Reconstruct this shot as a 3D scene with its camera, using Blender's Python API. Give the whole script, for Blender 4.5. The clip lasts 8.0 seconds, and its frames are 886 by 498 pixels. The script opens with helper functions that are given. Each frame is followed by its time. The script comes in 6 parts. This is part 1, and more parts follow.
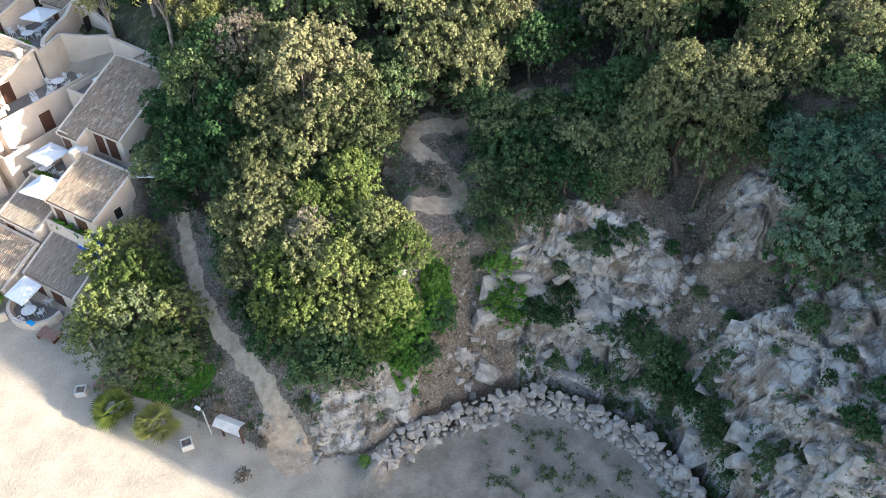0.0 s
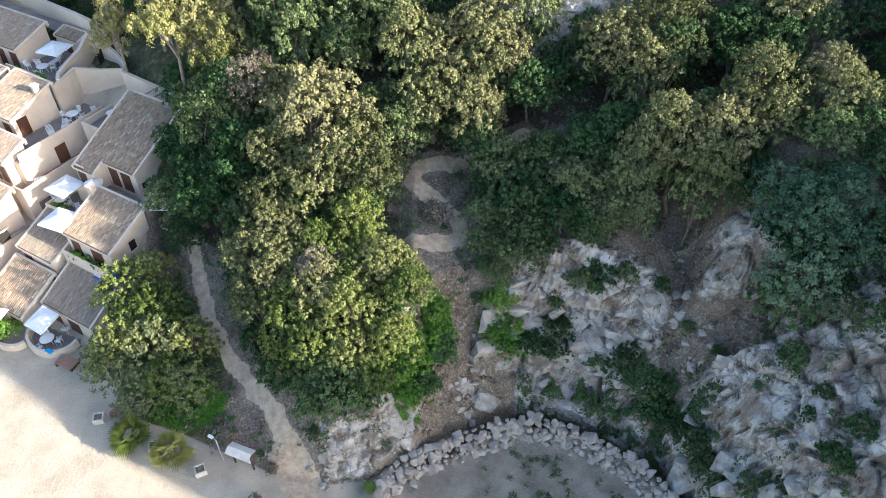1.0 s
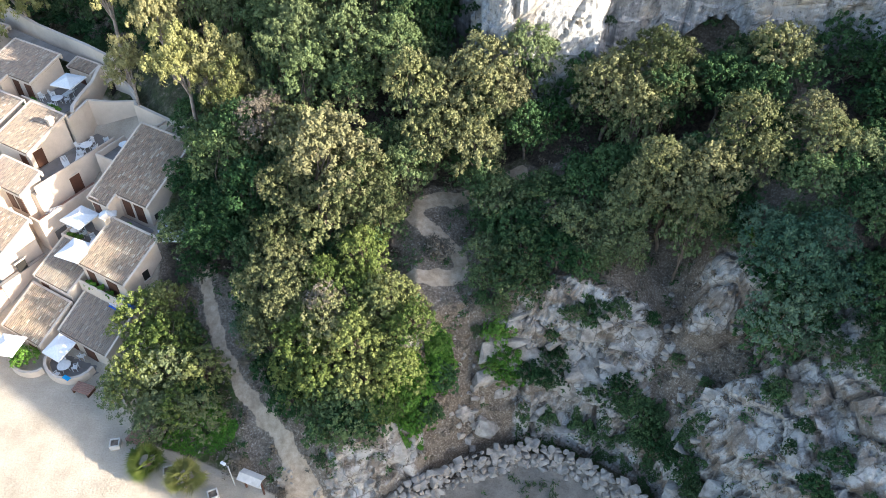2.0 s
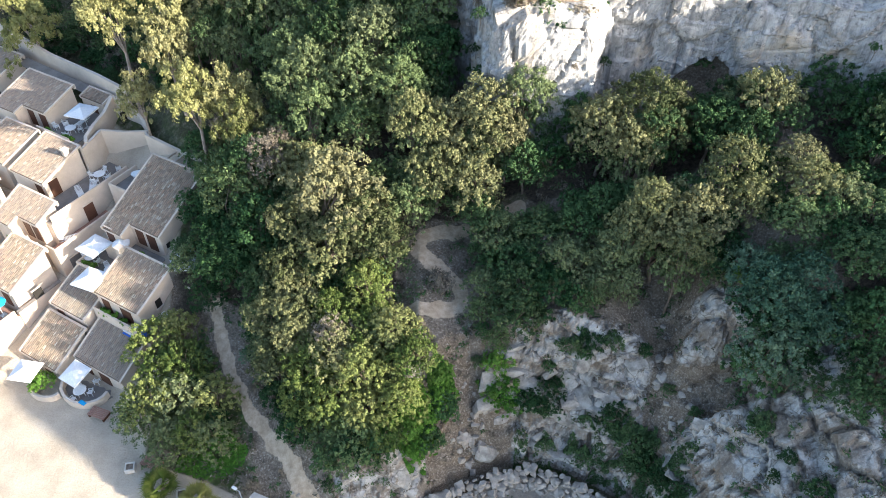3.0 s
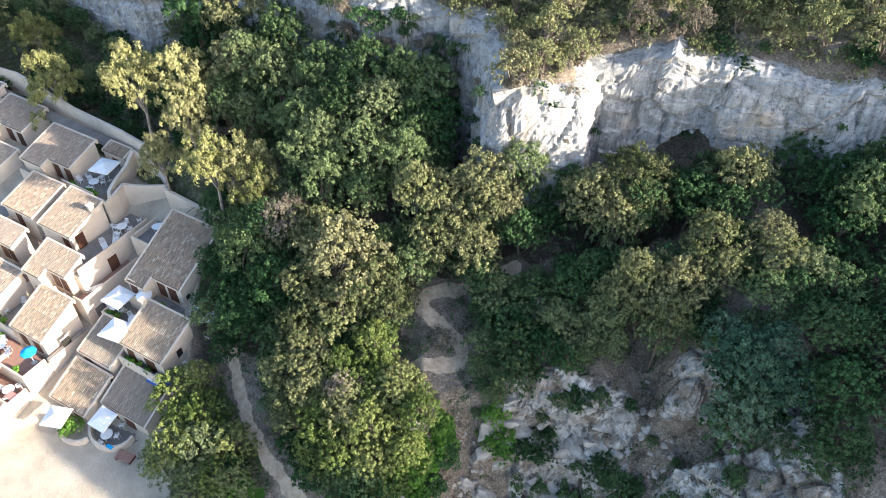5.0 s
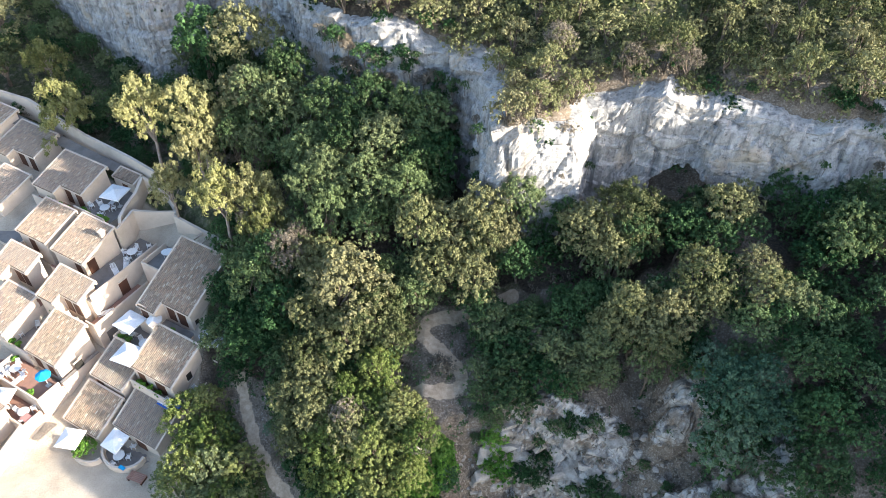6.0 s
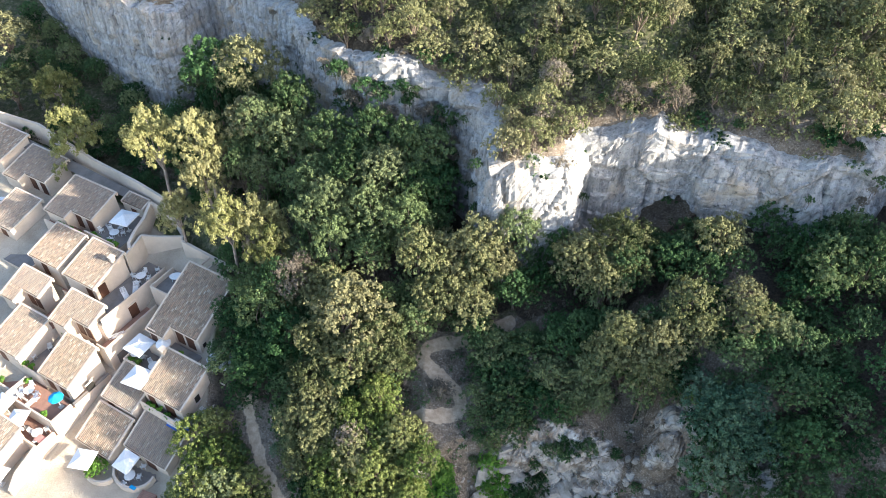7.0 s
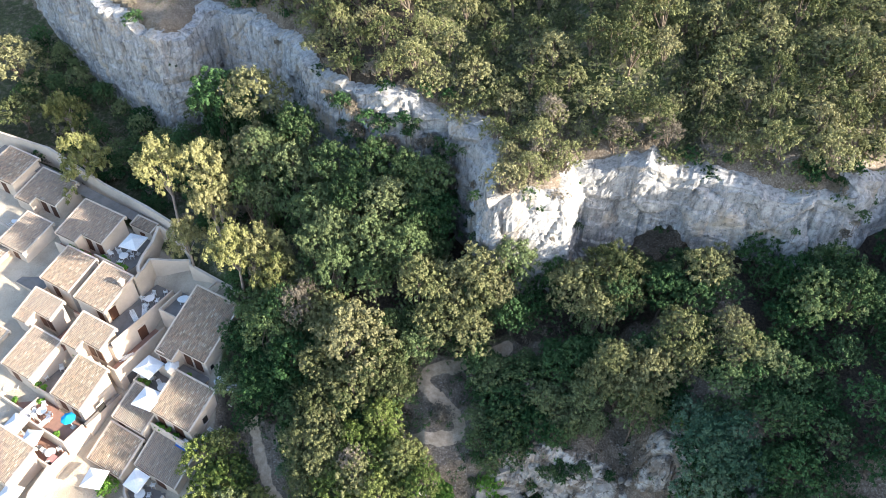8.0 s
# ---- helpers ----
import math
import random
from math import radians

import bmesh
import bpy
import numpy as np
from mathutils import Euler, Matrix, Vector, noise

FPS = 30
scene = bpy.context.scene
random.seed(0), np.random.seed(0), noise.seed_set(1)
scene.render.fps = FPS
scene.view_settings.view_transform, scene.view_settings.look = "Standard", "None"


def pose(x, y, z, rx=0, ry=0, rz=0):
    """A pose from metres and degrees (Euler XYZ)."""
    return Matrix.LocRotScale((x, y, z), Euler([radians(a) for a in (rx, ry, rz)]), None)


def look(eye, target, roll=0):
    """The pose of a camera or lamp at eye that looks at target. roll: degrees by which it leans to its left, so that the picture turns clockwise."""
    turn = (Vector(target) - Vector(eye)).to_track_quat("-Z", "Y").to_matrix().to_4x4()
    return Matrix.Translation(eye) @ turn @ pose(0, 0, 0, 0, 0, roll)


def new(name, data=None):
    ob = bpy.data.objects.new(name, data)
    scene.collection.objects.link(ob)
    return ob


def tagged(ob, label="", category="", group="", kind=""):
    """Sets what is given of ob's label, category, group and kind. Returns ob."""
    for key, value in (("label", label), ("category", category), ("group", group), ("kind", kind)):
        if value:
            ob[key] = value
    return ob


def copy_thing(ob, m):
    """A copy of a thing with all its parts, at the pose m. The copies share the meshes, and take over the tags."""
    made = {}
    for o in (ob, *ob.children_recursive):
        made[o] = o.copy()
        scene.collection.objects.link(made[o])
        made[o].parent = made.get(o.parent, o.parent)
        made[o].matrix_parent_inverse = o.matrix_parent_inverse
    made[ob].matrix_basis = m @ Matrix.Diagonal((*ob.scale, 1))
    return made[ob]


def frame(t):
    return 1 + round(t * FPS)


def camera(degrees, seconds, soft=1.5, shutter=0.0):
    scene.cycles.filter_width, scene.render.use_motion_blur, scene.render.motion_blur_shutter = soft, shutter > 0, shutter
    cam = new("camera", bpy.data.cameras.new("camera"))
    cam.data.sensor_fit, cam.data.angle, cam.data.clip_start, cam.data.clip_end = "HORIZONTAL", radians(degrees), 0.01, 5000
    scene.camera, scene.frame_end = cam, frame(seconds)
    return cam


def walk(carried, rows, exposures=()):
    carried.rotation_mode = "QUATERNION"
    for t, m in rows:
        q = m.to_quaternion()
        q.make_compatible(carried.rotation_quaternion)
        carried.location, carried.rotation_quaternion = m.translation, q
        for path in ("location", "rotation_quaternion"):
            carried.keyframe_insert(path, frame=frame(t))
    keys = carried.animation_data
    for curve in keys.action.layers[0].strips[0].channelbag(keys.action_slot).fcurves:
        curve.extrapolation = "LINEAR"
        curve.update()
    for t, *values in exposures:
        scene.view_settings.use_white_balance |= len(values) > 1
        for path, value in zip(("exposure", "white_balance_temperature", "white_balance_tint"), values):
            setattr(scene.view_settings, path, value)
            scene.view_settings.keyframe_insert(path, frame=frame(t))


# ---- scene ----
cam = camera(62.3, 8.0, soft=0.9)
METRES, EYE, TILT, LEAN, TURN = 32.0, 47.7, -43.0, 0.0, 0.0
ROWS = [
    (0.0, 0.0, 0.0, 0.0, 0.0, 0.0, -0.0),
    (0.5, -0.002, -0.0424, 0.0435, -0.01, -0.03, 0.01),
    (1.0, -0.0034, -0.0855, 0.088, -0.02, -0.04, 0.0),
    (1.5, -0.0055, -0.1285, 0.1324, -0.03, -0.05, 0.02),
    (3.0, -0.0129, -0.2556, 0.2685, -0.06, -0.1, 0.01),
    (3.5, -0.0153, -0.2983, 0.3147, -0.08, -0.12, 0.01),
    (4.0, -0.0166, -0.341, 0.3607, -0.1, -0.13, 0.03),
    (4.5, -0.0184, -0.3804, 0.4025, -0.1, -0.14, 0.04),
    (6.0, -0.0208, -0.5096, 0.5417, -0.1, -0.18, 0.06),
    (6.5, -0.0202, -0.5531, 0.5882, -0.11, -0.17, 0.08),
    (7.0, -0.0193, -0.5968, 0.6353, -0.1, -0.17, 0.11),
    (7.5, -0.0183, -0.6404, 0.6815, -0.09, -0.14, 0.13),
    (8.0, -0.0181, -0.6845, 0.7285, -0.09, -0.13, 0.13),
]
walk(cam, [(t, pose(0, 0, EYE, TILT, LEAN, TURN) @ pose(METRES * x, METRES * y, METRES * z, 90 + pitch, roll, yaw)) for t, x, y, z, yaw, pitch, roll in ROWS], [(0.0, 2.08, 6100, 11), (8.0, 2.08, 6100, 11)])

# ---- light: low sun from the south-east, clear sky ----
SUN_ELEVATION, SUN_BEARING = 18.2, -23.5
world = bpy.data.worlds.new("world")
scene.world = world
world.use_nodes = True
wn = world.node_tree.nodes
sky = wn.new("ShaderNodeTexSky")
sky.sky_type, sky.sun_disc = "NISHITA", False
sky.sun_elevation, sky.sun_rotation = radians(SUN_ELEVATION), radians(90 - SUN_BEARING)
sky.air_density, sky.dust_density = 1.0, 1.5
world.node_tree.links.new(sky.outputs[0], wn["Background"].inputs[0])
wn["Background"].inputs[1].default_value = 0.132
sun_way = Vector((math.cos(radians(SUN_ELEVATION)) * math.cos(radians(SUN_BEARING)), math.cos(radians(SUN_ELEVATION)) * math.sin(radians(SUN_BEARING)), math.sin(radians(SUN_ELEVATION))))
sun = new("sun", bpy.data.lights.new("sun", "SUN"))
sun.data.energy, sun.data.angle, sun.data.color = 4.35, radians(0.6), (1.0, 0.89, 0.71)
sun.matrix_world = look(sun_way * 200, (0, 0, 0))


# ---- materials ----
def links(m):
    return m.node_tree.nodes, m.node_tree.links


def shader(name, rough=0.8):
    m = bpy.data.materials.new(name)
    m.use_nodes = True
    b = m.node_tree.nodes["Principled BSDF"]
    b.inputs["Roughness"].default_value = rough
    b.inputs["Specular IOR Level"].default_value = 0.25
    return m, b


def noise_node(m, scale, detail=5, rough=0.6, stretch=None):
    n, l = links(m)
    tex = n.new("ShaderNodeTexNoise")
    tex.inputs["Scale"].default_value, tex.inputs["Detail"].default_value, tex.inputs["Roughness"].default_value = scale, detail, rough
    geo = n.new("ShaderNodeNewGeometry")
    if stretch:
        mp = n.new("ShaderNodeMapping")
        mp.inputs["Scale"].default_value = stretch
        l.new(geo.outputs["Position"], mp.inputs["Vector"])
        l.new(mp.outputs[0], tex.inputs["Vector"])
    else:
        l.new(geo.outputs["Position"], tex.inputs["Vector"])
    return tex.outputs["Fac"]


def ramp(m, fac, stops):
    n, l = links(m)
    r = n.new("ShaderNodeValToRGB")
    while len(r.color_ramp.elements) < len(stops):
        r.color_ramp.elements.new(0.5)
    for e, (p, c) in zip(r.color_ramp.elements, stops):
        e.position, e.color = p, (*c, 1) if len(c) == 3 else c
    l.new(fac, r.inputs[0])
    return r.outputs[0]


def mix(m, fac, a, b, mode="MIX"):
    n, l = links(m)
    x = n.new("ShaderNodeMix")
    x.data_type, x.blend_type = "RGBA", mode
    for socket, v in ((x.inputs["Factor"], fac), (x.inputs[6], a), (x.inputs[7], b)):
        if isinstance(v, (int, float)):
            socket.default_value = v
        elif isinstance(v, tuple):
            socket.default_value = (*v, 1)
        else:
            l.new(v, socket)
    return x.outputs[2]


def bump(m, b, fac, strength, distance):
    n, l = links(m)
    bp = n.new("ShaderNodeBump")
    bp.inputs["Strength"].default_value, bp.inputs["Distance"].default_value = strength, distance
    l.new(fac, bp.inputs["Height"])
    l.new(bp.outputs[0], b.inputs["Normal"])


def rough_paint(name, light, dark, scale=0.6, fine=9.0, rough=0.85, relief=0.02):
    """Two colours mixed by stains, with a fine grain."""
    m, b = shader(name, rough)
    _, l = links(m)
    stain = noise_node(m, scale, 6, 0.62)
    grain = noise_node(m, fine, 4, 0.6)
    base = ramp(m, stain, [(0.32, dark), (0.62, light)])
    out = mix(m, ramp(m, grain, [(0.3, (0.25,) * 3), (0.7, (0.6,) * 3)]), base, mix(m, 0.35, base, tuple(c * 0.55 for c in dark)))
    l.new(out, b.inputs["Base Color"])
    bump(m, b, grain, 0.5, relief)
    return m


def tinted(name, colour, spread=0.3, rough=0.7):
    """Plain colour that differs a little from object to object."""
    m, b = shader(name, rough)
    n, l = links(m)
    info = n.new("ShaderNodeObjectInfo")
    base = mix(m, info.outputs["Random"], tuple(c * (1 - spread) for c in colour), tuple(min(1, c * (1 + spread)) for c in colour))
    l.new(mix(m, ramp(m, noise_node(m, 6.0), [(0.3, (0, 0, 0)), (0.8, (0.5, 0.5, 0.5))]), base, tuple(c * 0.6 for c in colour)), b.inputs["Base Color"])
    return m


def attribute(m, name):
    a = m.node_tree.nodes.new("ShaderNodeAttribute")
    a.attribute_name = name
    return a.outputs["Fac"]


def leaf_material(name, dark, light, dry, through_light=0.14):
    """Foliage: tone differs by tree, by leaf and in patches."""
    m, b = shader(name, 0.7)
    b.inputs["Specular IOR Level"].default_value = 0.06
    n, l = links(m)
    info, geo = n.new("ShaderNodeObjectInfo"), n.new("ShaderNodeNewGeometry")
    grey = tuple(0.5 * a + 0.5 * d for a, d in zip(light, dry))
    tree = ramp(m, info.outputs["Random"], [(0.0, tuple(q * 0.75 for q in dark)), (0.25, dark), (0.5, light), (0.72, grey), (0.88, dry), (1.0, tuple(q * 0.8 for q in light))])
    leaf = ramp(m, mix(m, 0.35, attribute(m, "tone"), geo.outputs["Random Per Island"]), [(0.0, tuple(q * 0.6 for q in dark)), (0.4, dark), (0.9, light), (1.0, tuple(q * 1.15 for q in light))])
    c = mix(m, 0.45, tree, leaf)
    c = mix(m, ramp(m, noise_node(m, 0.8, 3), [(0.5, (0, 0, 0)), (0.75, (0.45, 0.45, 0.45))]), c, dry)
    l.new(c, b.inputs["Base Color"])
    tr = n.new("ShaderNodeBsdfTranslucent")
    l.new(mix(m, 1.0, c, (1.0, 1.0, 0.55), "MULTIPLY"), tr.inputs["Color"])
    ms = n.new("ShaderNodeMixShader")
    ms.inputs[0].default_value = through_light
    l.new(b.outputs[0], ms.inputs[1])
    l.new(tr.outputs[0], ms.inputs[2])
    l.new(ms.outputs[0], n["Material Output"].inputs["Surface"])
    return m


def cracks(m, scale, width):
    """White with dark lines between irregular cells."""
    n, l = links(m)
    v = n.new("ShaderNodeTexVoronoi")
    v.feature = "DISTANCE_TO_EDGE"
    v.inputs["Scale"].default_value = scale
    geo = n.new("ShaderNodeNewGeometry")
    warp = n.new("ShaderNodeTexNoise")
    warp.inputs["Scale"].default_value, warp.inputs["Detail"].default_value = 1.1, 4
    l.new(geo.outputs["Position"], warp.inputs["Vector"])
    add = n.new("ShaderNodeVectorMath")
    add.operation = "MULTIPLY_ADD"
    l.new(warp.outputs["Color"], add.inputs[0])
    add.inputs[1].default_value = (1.2, 1.2, 1.2)
    l.new(geo.outputs["Position"], add.inputs[2])
    l.new(add.outputs[0], v.inputs["Vector"])
    return ramp(m, v.outputs["Distance"], [(0.0, (0.12, 0.115, 0.11)), (width, (1, 1, 1))])


def soften(m, mask, amount=0.5, scale=1.3):
    """Frays the edge of a mask by noise."""
    n, l = links(m)
    a = n.new("ShaderNodeMath")
    a.operation = "MULTIPLY_ADD"
    l.new(noise_node(m, scale, 6, 0.65), a.inputs[0])
    a.inputs[1].default_value = amount
    l.new(mask, a.inputs[2])
    return ramp(m, a.outputs[0], [(0.38 + amount / 2, (0, 0, 0)), (0.62 + amount / 2, (1, 1, 1))])


def ground_material():
    m, b = shader("ground_surface", 0.95)
    n, l = links(m)
    soil = ramp(m, noise_node(m, 0.8, 8, 0.7), [(0.3, (0.085, 0.060, 0.040)), (0.5, (0.175, 0.138, 0.104)), (0.68, (0.31, 0.255, 0.20))])
    litter = ramp(m, noise_node(m, 5.5, 5, 0.75), [(0.38, (0.05, 0.04, 0.03)), (0.53, (0.20, 0.16, 0.12)), (0.64, (0.52, 0.47, 0.40))])
    soil = mix(m, 0.5, soil, litter)
    rock = ramp(m, noise_node(m, 0.45, 10, 0.70), [(0.28, (0.19, 0.165, 0.14)), (0.40, (0.36, 0.335, 0.30)), (0.52, (0.48, 0.45, 0.41)), (0.64, (0.55, 0.52, 0.475)), (0.76, (0.42, 0.345, 0.265))])
    rock = mix(m, 0.45, rock, ramp(m, noise_node(m, 3.2, 8, 0.78), [(0.33, (0.30, 0.30, 0.30)), (0.5, (0.95, 0.95, 0.95))]), "MULTIPLY")
    rock = mix(m, 0.6, rock, cracks(m, 0.55, 0.05), "MULTIPLY")
    rock = mix(m, ramp(m, noise_node(m, 0.33, 7, 0.7), [(0.47, (0, 0, 0)), (0.57, (0.9, 0.9, 0.9))]), rock, mix(m, 0.5, soil, (0.22, 0.175, 0.135)))
    trail = ramp(m, noise_node(m, 1.6, 8, 0.74), [(0.3, (0.29, 0.215, 0.145)), (0.5, (0.46, 0.355, 0.25)), (0.70, (0.60, 0.485, 0.365))])
    sand = ramp(m, noise_node(m, 0.35, 8, 0.62), [(0.30, (0.36, 0.305, 0.235)), (0.5, (0.455, 0.39, 0.305)), (0.7, (0.53, 0.46, 0.37))])
    fines = ramp(m, noise_node(m, 7, 5, 0.8), [(0.32, (0.72, 0.70, 0.68)), (0.55, (1, 1, 1))])
    sand = mix(m, 0.7, sand, fines, "MULTIPLY")
    # arena sand: greyer brown, with some of its shade put into the colour
    sand = mix(m, soften(m, attribute(m, "arena_dark"), 0.5, 0.5), sand, mix(m, 0.75, ramp(m, noise_node(m, 0.5, 8, 0.7), [(0.35, (0.19, 0.162, 0.128)), (0.65, (0.37, 0.32, 0.258))]), fines, "MULTIPLY"))
    weed = ramp(m, noise_node(m, 2.5, 6, 0.7), [(0.35, (0.03, 0.045, 0.015)), (0.65, (0.085, 0.105, 0.035))])
    c = mix(m, soften(m, attribute(m, "weed"), 0.8, 1.2), soil, weed)
    # leaf litter, darkened so that the shade under the trees is in its colour
    shaded_litter = ramp(m, noise_node(m, 3.5, 6, 0.75), [(0.35, (0.022, 0.018, 0.013)), (0.55, (0.065, 0.052, 0.038)), (0.72, (0.13, 0.10, 0.07))])
    c = mix(m, soften(m, attribute(m, "wood"), 0.6, 0.6), c, shaded_litter)
    c = mix(m, soften(m, attribute(m, "rock"), 0.9, 0.9), c, rock)
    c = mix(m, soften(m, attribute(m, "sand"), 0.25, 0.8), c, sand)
    c = mix(m, soften(m, attribute(m, "trail"), 1.0, 1.1), c, trail)
    l.new(c, b.inputs["Base Color"])
    bump(m, b, noise_node(m, 2.4, 9, 0.78), 0.8, 0.22)
    return m


def cliff_material():
    m, b = shader("white_limestone", 0.9)
    n, l = links(m)
    body = ramp(m, noise_node(m, 0.45, 12, 0.75), [(0.30, (0.20, 0.20, 0.20)), (0.42, (0.38, 0.37, 0.355)), (0.52, (0.465, 0.45, 0.43)), (0.72, (0.51, 0.495, 0.47))])
    wash = ramp(m, noise_node(m, 1.3, 10, 0.74, (1.0, 1.0, 0.10)), [(0.36, (0.20, 0.20, 0.21)), (0.45, (0.62, 0.62, 0.64)), (0.56, (1, 1, 1))])
    body = mix(m, 0.75, body, wash, "MULTIPLY")
    body = mix(m, 0.5, body, ramp(m, noise_node(m, 5.0, 8, 0.8), [(0.35, (0.45, 0.45, 0.46)), (0.52, (1, 1, 1))]), "MULTIPLY")
    rust = ramp(m, noise_node(m, 0.25, 7, 0.65), [(0.53, (0, 0, 0)), (0.68, (0.6, 0.6, 0.6))])
    body = mix(m, rust, body, (0.52, 0.40, 0.27))
    pits = ramp(m, noise_node(m, 2.2, 9, 0.78), [(0.36, (0.16, 0.16, 0.17)), (0.45, (1, 1, 1))])
    body = mix(m, 0.75, body, pits, "MULTIPLY")
    l.new(body, b.inputs["Base Color"])
    bump(m, b, noise_node(m, 2.2, 12, 0.82), 0.9, 0.16)
    return m


GROUND = ground_material()
LIMESTONE = cliff_material()
BOULDER = rough_paint("grey_boulder", (0.44, 0.40, 0.35), (0.23, 0.195, 0.16), 1.4, 7.0, 0.9, 0.10)
BARK = rough_paint("bark", (0.23, 0.18, 0.14), (0.10, 0.08, 0.06), 3.0, 14.0, 0.95, 0.03)
PALE_BARK = rough_paint("pale_pine_bark", (0.42, 0.36, 0.31), (0.24, 0.19, 0.16), 3.0, 12.0, 0.95, 0.03)
OUTCROP = rough_paint("fractured_limestone", (0.43, 0.40, 0.36), (0.17, 0.15, 0.125), 1.3, 5.0, 0.95, 0.12)
OAK_LEAF = leaf_material("olive_green_leaves", (0.060, 0.076, 0.032), (0.215, 0.222, 0.100), (0.265, 0.240, 0.135), 0.10)
GREEN_LEAF = leaf_material("mid_green_leaves", (0.036, 0.070, 0.028), (0.145, 0.198, 0.082), (0.21, 0.22, 0.115), 0.10)
LIME_LEAF = leaf_material("lime_green_leaves", (0.070, 0.108, 0.028), (0.190, 0.225, 0.066), (0.22, 0.215, 0.10), 0.12)
SHRUB_LEAF = leaf_material("deep_green_leaves", (0.017, 0.048, 0.018), (0.070, 0.135, 0.050), (0.098, 0.136, 0.062), 0.08)
BRIGHT_LEAF = leaf_material("bright_green_leaves", (0.055, 0.140, 0.022), (0.150, 0.290, 0.045), (0.17, 0.25, 0.06), 0.10)
BLUE_LEAF = leaf_material("blue_green_leaves", (0.042, 0.090, 0.054), (0.128, 0.205, 0.120), (0.18, 0.23, 0.15), 0.08)
PINE_LEAF = leaf_material("yellow_green_needles", (0.14, 0.155, 0.055), (0.33, 0.325, 0.135), (0.39, 0.35, 0.20), 0.22)
DRY_LEAF = leaf_material("dry_grey_twigs", (0.13, 0.11, 0.085), (0.25, 0.215, 0.17), (0.30, 0.255, 0.19), 0.05)
RENDER = rough_paint("cream_render", (0.66, 0.555, 0.46), (0.55, 0.455, 0.365), 0.5, 7.0, 0.9, 0.01)
def tile_material():
    """Clay tiles, each of its own tone, with grey lichen."""
    m, b = shader("clay_tile", 0.9)
    n, l = links(m)
    geo, info = n.new("ShaderNodeNewGeometry"), n.new("ShaderNodeObjectInfo")
    c = ramp(m, geo.outputs["Random Per Island"], [(0.0, (0.22, 0.17, 0.13)), (0.3, (0.31, 0.235, 0.17)), (0.6, (0.37, 0.28, 0.20)), (0.75, (0.39, 0.255, 0.175)), (0.9, (0.43, 0.35, 0.26)), (1.0, (0.52, 0.46, 0.38))])
    c = mix(m, mix(m, 0.5, info.outputs["Random"], (0.0, 0.0, 0.0)), c, (0.30, 0.26, 0.23))
    c = mix(m, ramp(m, noise_node(m, 1.2, 6, 0.7), [(0.45, (0, 0, 0)), (0.75, (0.6, 0.6, 0.6))]), c, (0.27, 0.25, 0.22))
    l.new(c, b.inputs["Base Color"])
    return m


TILE = tile_material()
TILE_BED = rough_paint("tile_channels", (0.27, 0.20, 0.145), (0.17, 0.13, 0.10), 1.2, 8.0, 0.95, 0.01)
DOOR = tinted("dark_brown_wood", (0.10, 0.045, 0.028), 0.25, 0.6)
DARK = tinted("dark_interior", (0.02, 0.018, 0.016), 0.2, 0.9)
CANVAS = tinted("white_canvas", (0.70, 0.71, 0.72), 0.06, 0.8)
WHITE_PLASTIC = tinted("white_plastic", (0.75, 0.75, 0.74), 0.05, 0.4)
TERRACOTTA = rough_paint("terracotta_paving", (0.36, 0.20, 0.145), (0.25, 0.145, 0.11), 0.8, 5.0, 0.8, 0.01)
GREY_PAVING = rough_paint("grey_paving", (0.25, 0.225, 0.205), (0.17, 0.155, 0.14), 0.8, 5.0, 0.85, 0.01)
BLUE_CLOTH = tinted("blue_cloth", (0.03, 0.12, 0.45), 0.2, 0.8)
CYAN_CANVAS = tinted("turquoise_canvas", (0.02, 0.33, 0.62), 0.1, 0.8)
RED_CLOTH = tinted("checked_red_cloth", (0.50, 0.22, 0.19), 0.15, 0.8)
SHUTTER = tinted("grey_shutter", (0.19, 0.17, 0.155), 0.1, 0.7)
CONCRETE = rough_paint("pale_concrete", (0.62, 0.58, 0.53), (0.45, 0.42, 0.38), 1.5, 8.0, 0.9, 0.01)
PALM_LEAF = leaf_material("palm_fronds", (0.17, 0.23, 0.05), (0.36, 0.40, 0.11), (0.42, 0.39, 0.16))
STEEL = tinted("galvanised_steel", (0.42, 0.43, 0.44), 0.1, 0.45)


# ---- the lie of the land ----
def sm(a, b, x):
    q = np.clip((np.asarray(x, float) - a) / (b - a), 0, 1)
    return q * q * (3 - 2 * q)


FOOT_X = [-90, -60, -38, -33, -28, -20, -13, -9, -5, -2.5, 0.5, 2, 6, 10, 14, 17, 19, 21, 24, 32, 60]
FOOT_Y = [42, 42, 45, 43, 36, 33, 29.8, 29.0, 29.5, 30.9, 32.8, 34.0, 35.4, 35.0, 32.8, 30.6, 26.5, 21.5, 15, 4, -6]
BAND_X = [-60, -38, -25, -16, -9, -5, -2.5, 0.5, 3, 7, 10, 14, 17, 20, 23, 27, 40]
BAND_H = [1, 1, 1.8, 3.0, 4.0, 6.0, 12.2, 12.2, 12.2, 13.2, 14.0, 13.5, 11.6, 10.3, 10.2, 12.6, 18]
BAND_W = [4, 4, 5, 6, 2.2, 3.0, 8.0, 7.5, 6.0, 5, 4.8, 6.0, 7.5, 9, 7.5, 13, 30]
GRADE_X = [-90, -60, -50, -40, -31, -20, -9, -5, -2.5, 2, 10, 20, 30, 50]
GRADE = [0.30, 0.31, 0.33, 0.42, 0.48, 0.47, 0.55, 0.50, 0.22, 0.27, 0.36, 0.32, 0.28, 0.2]
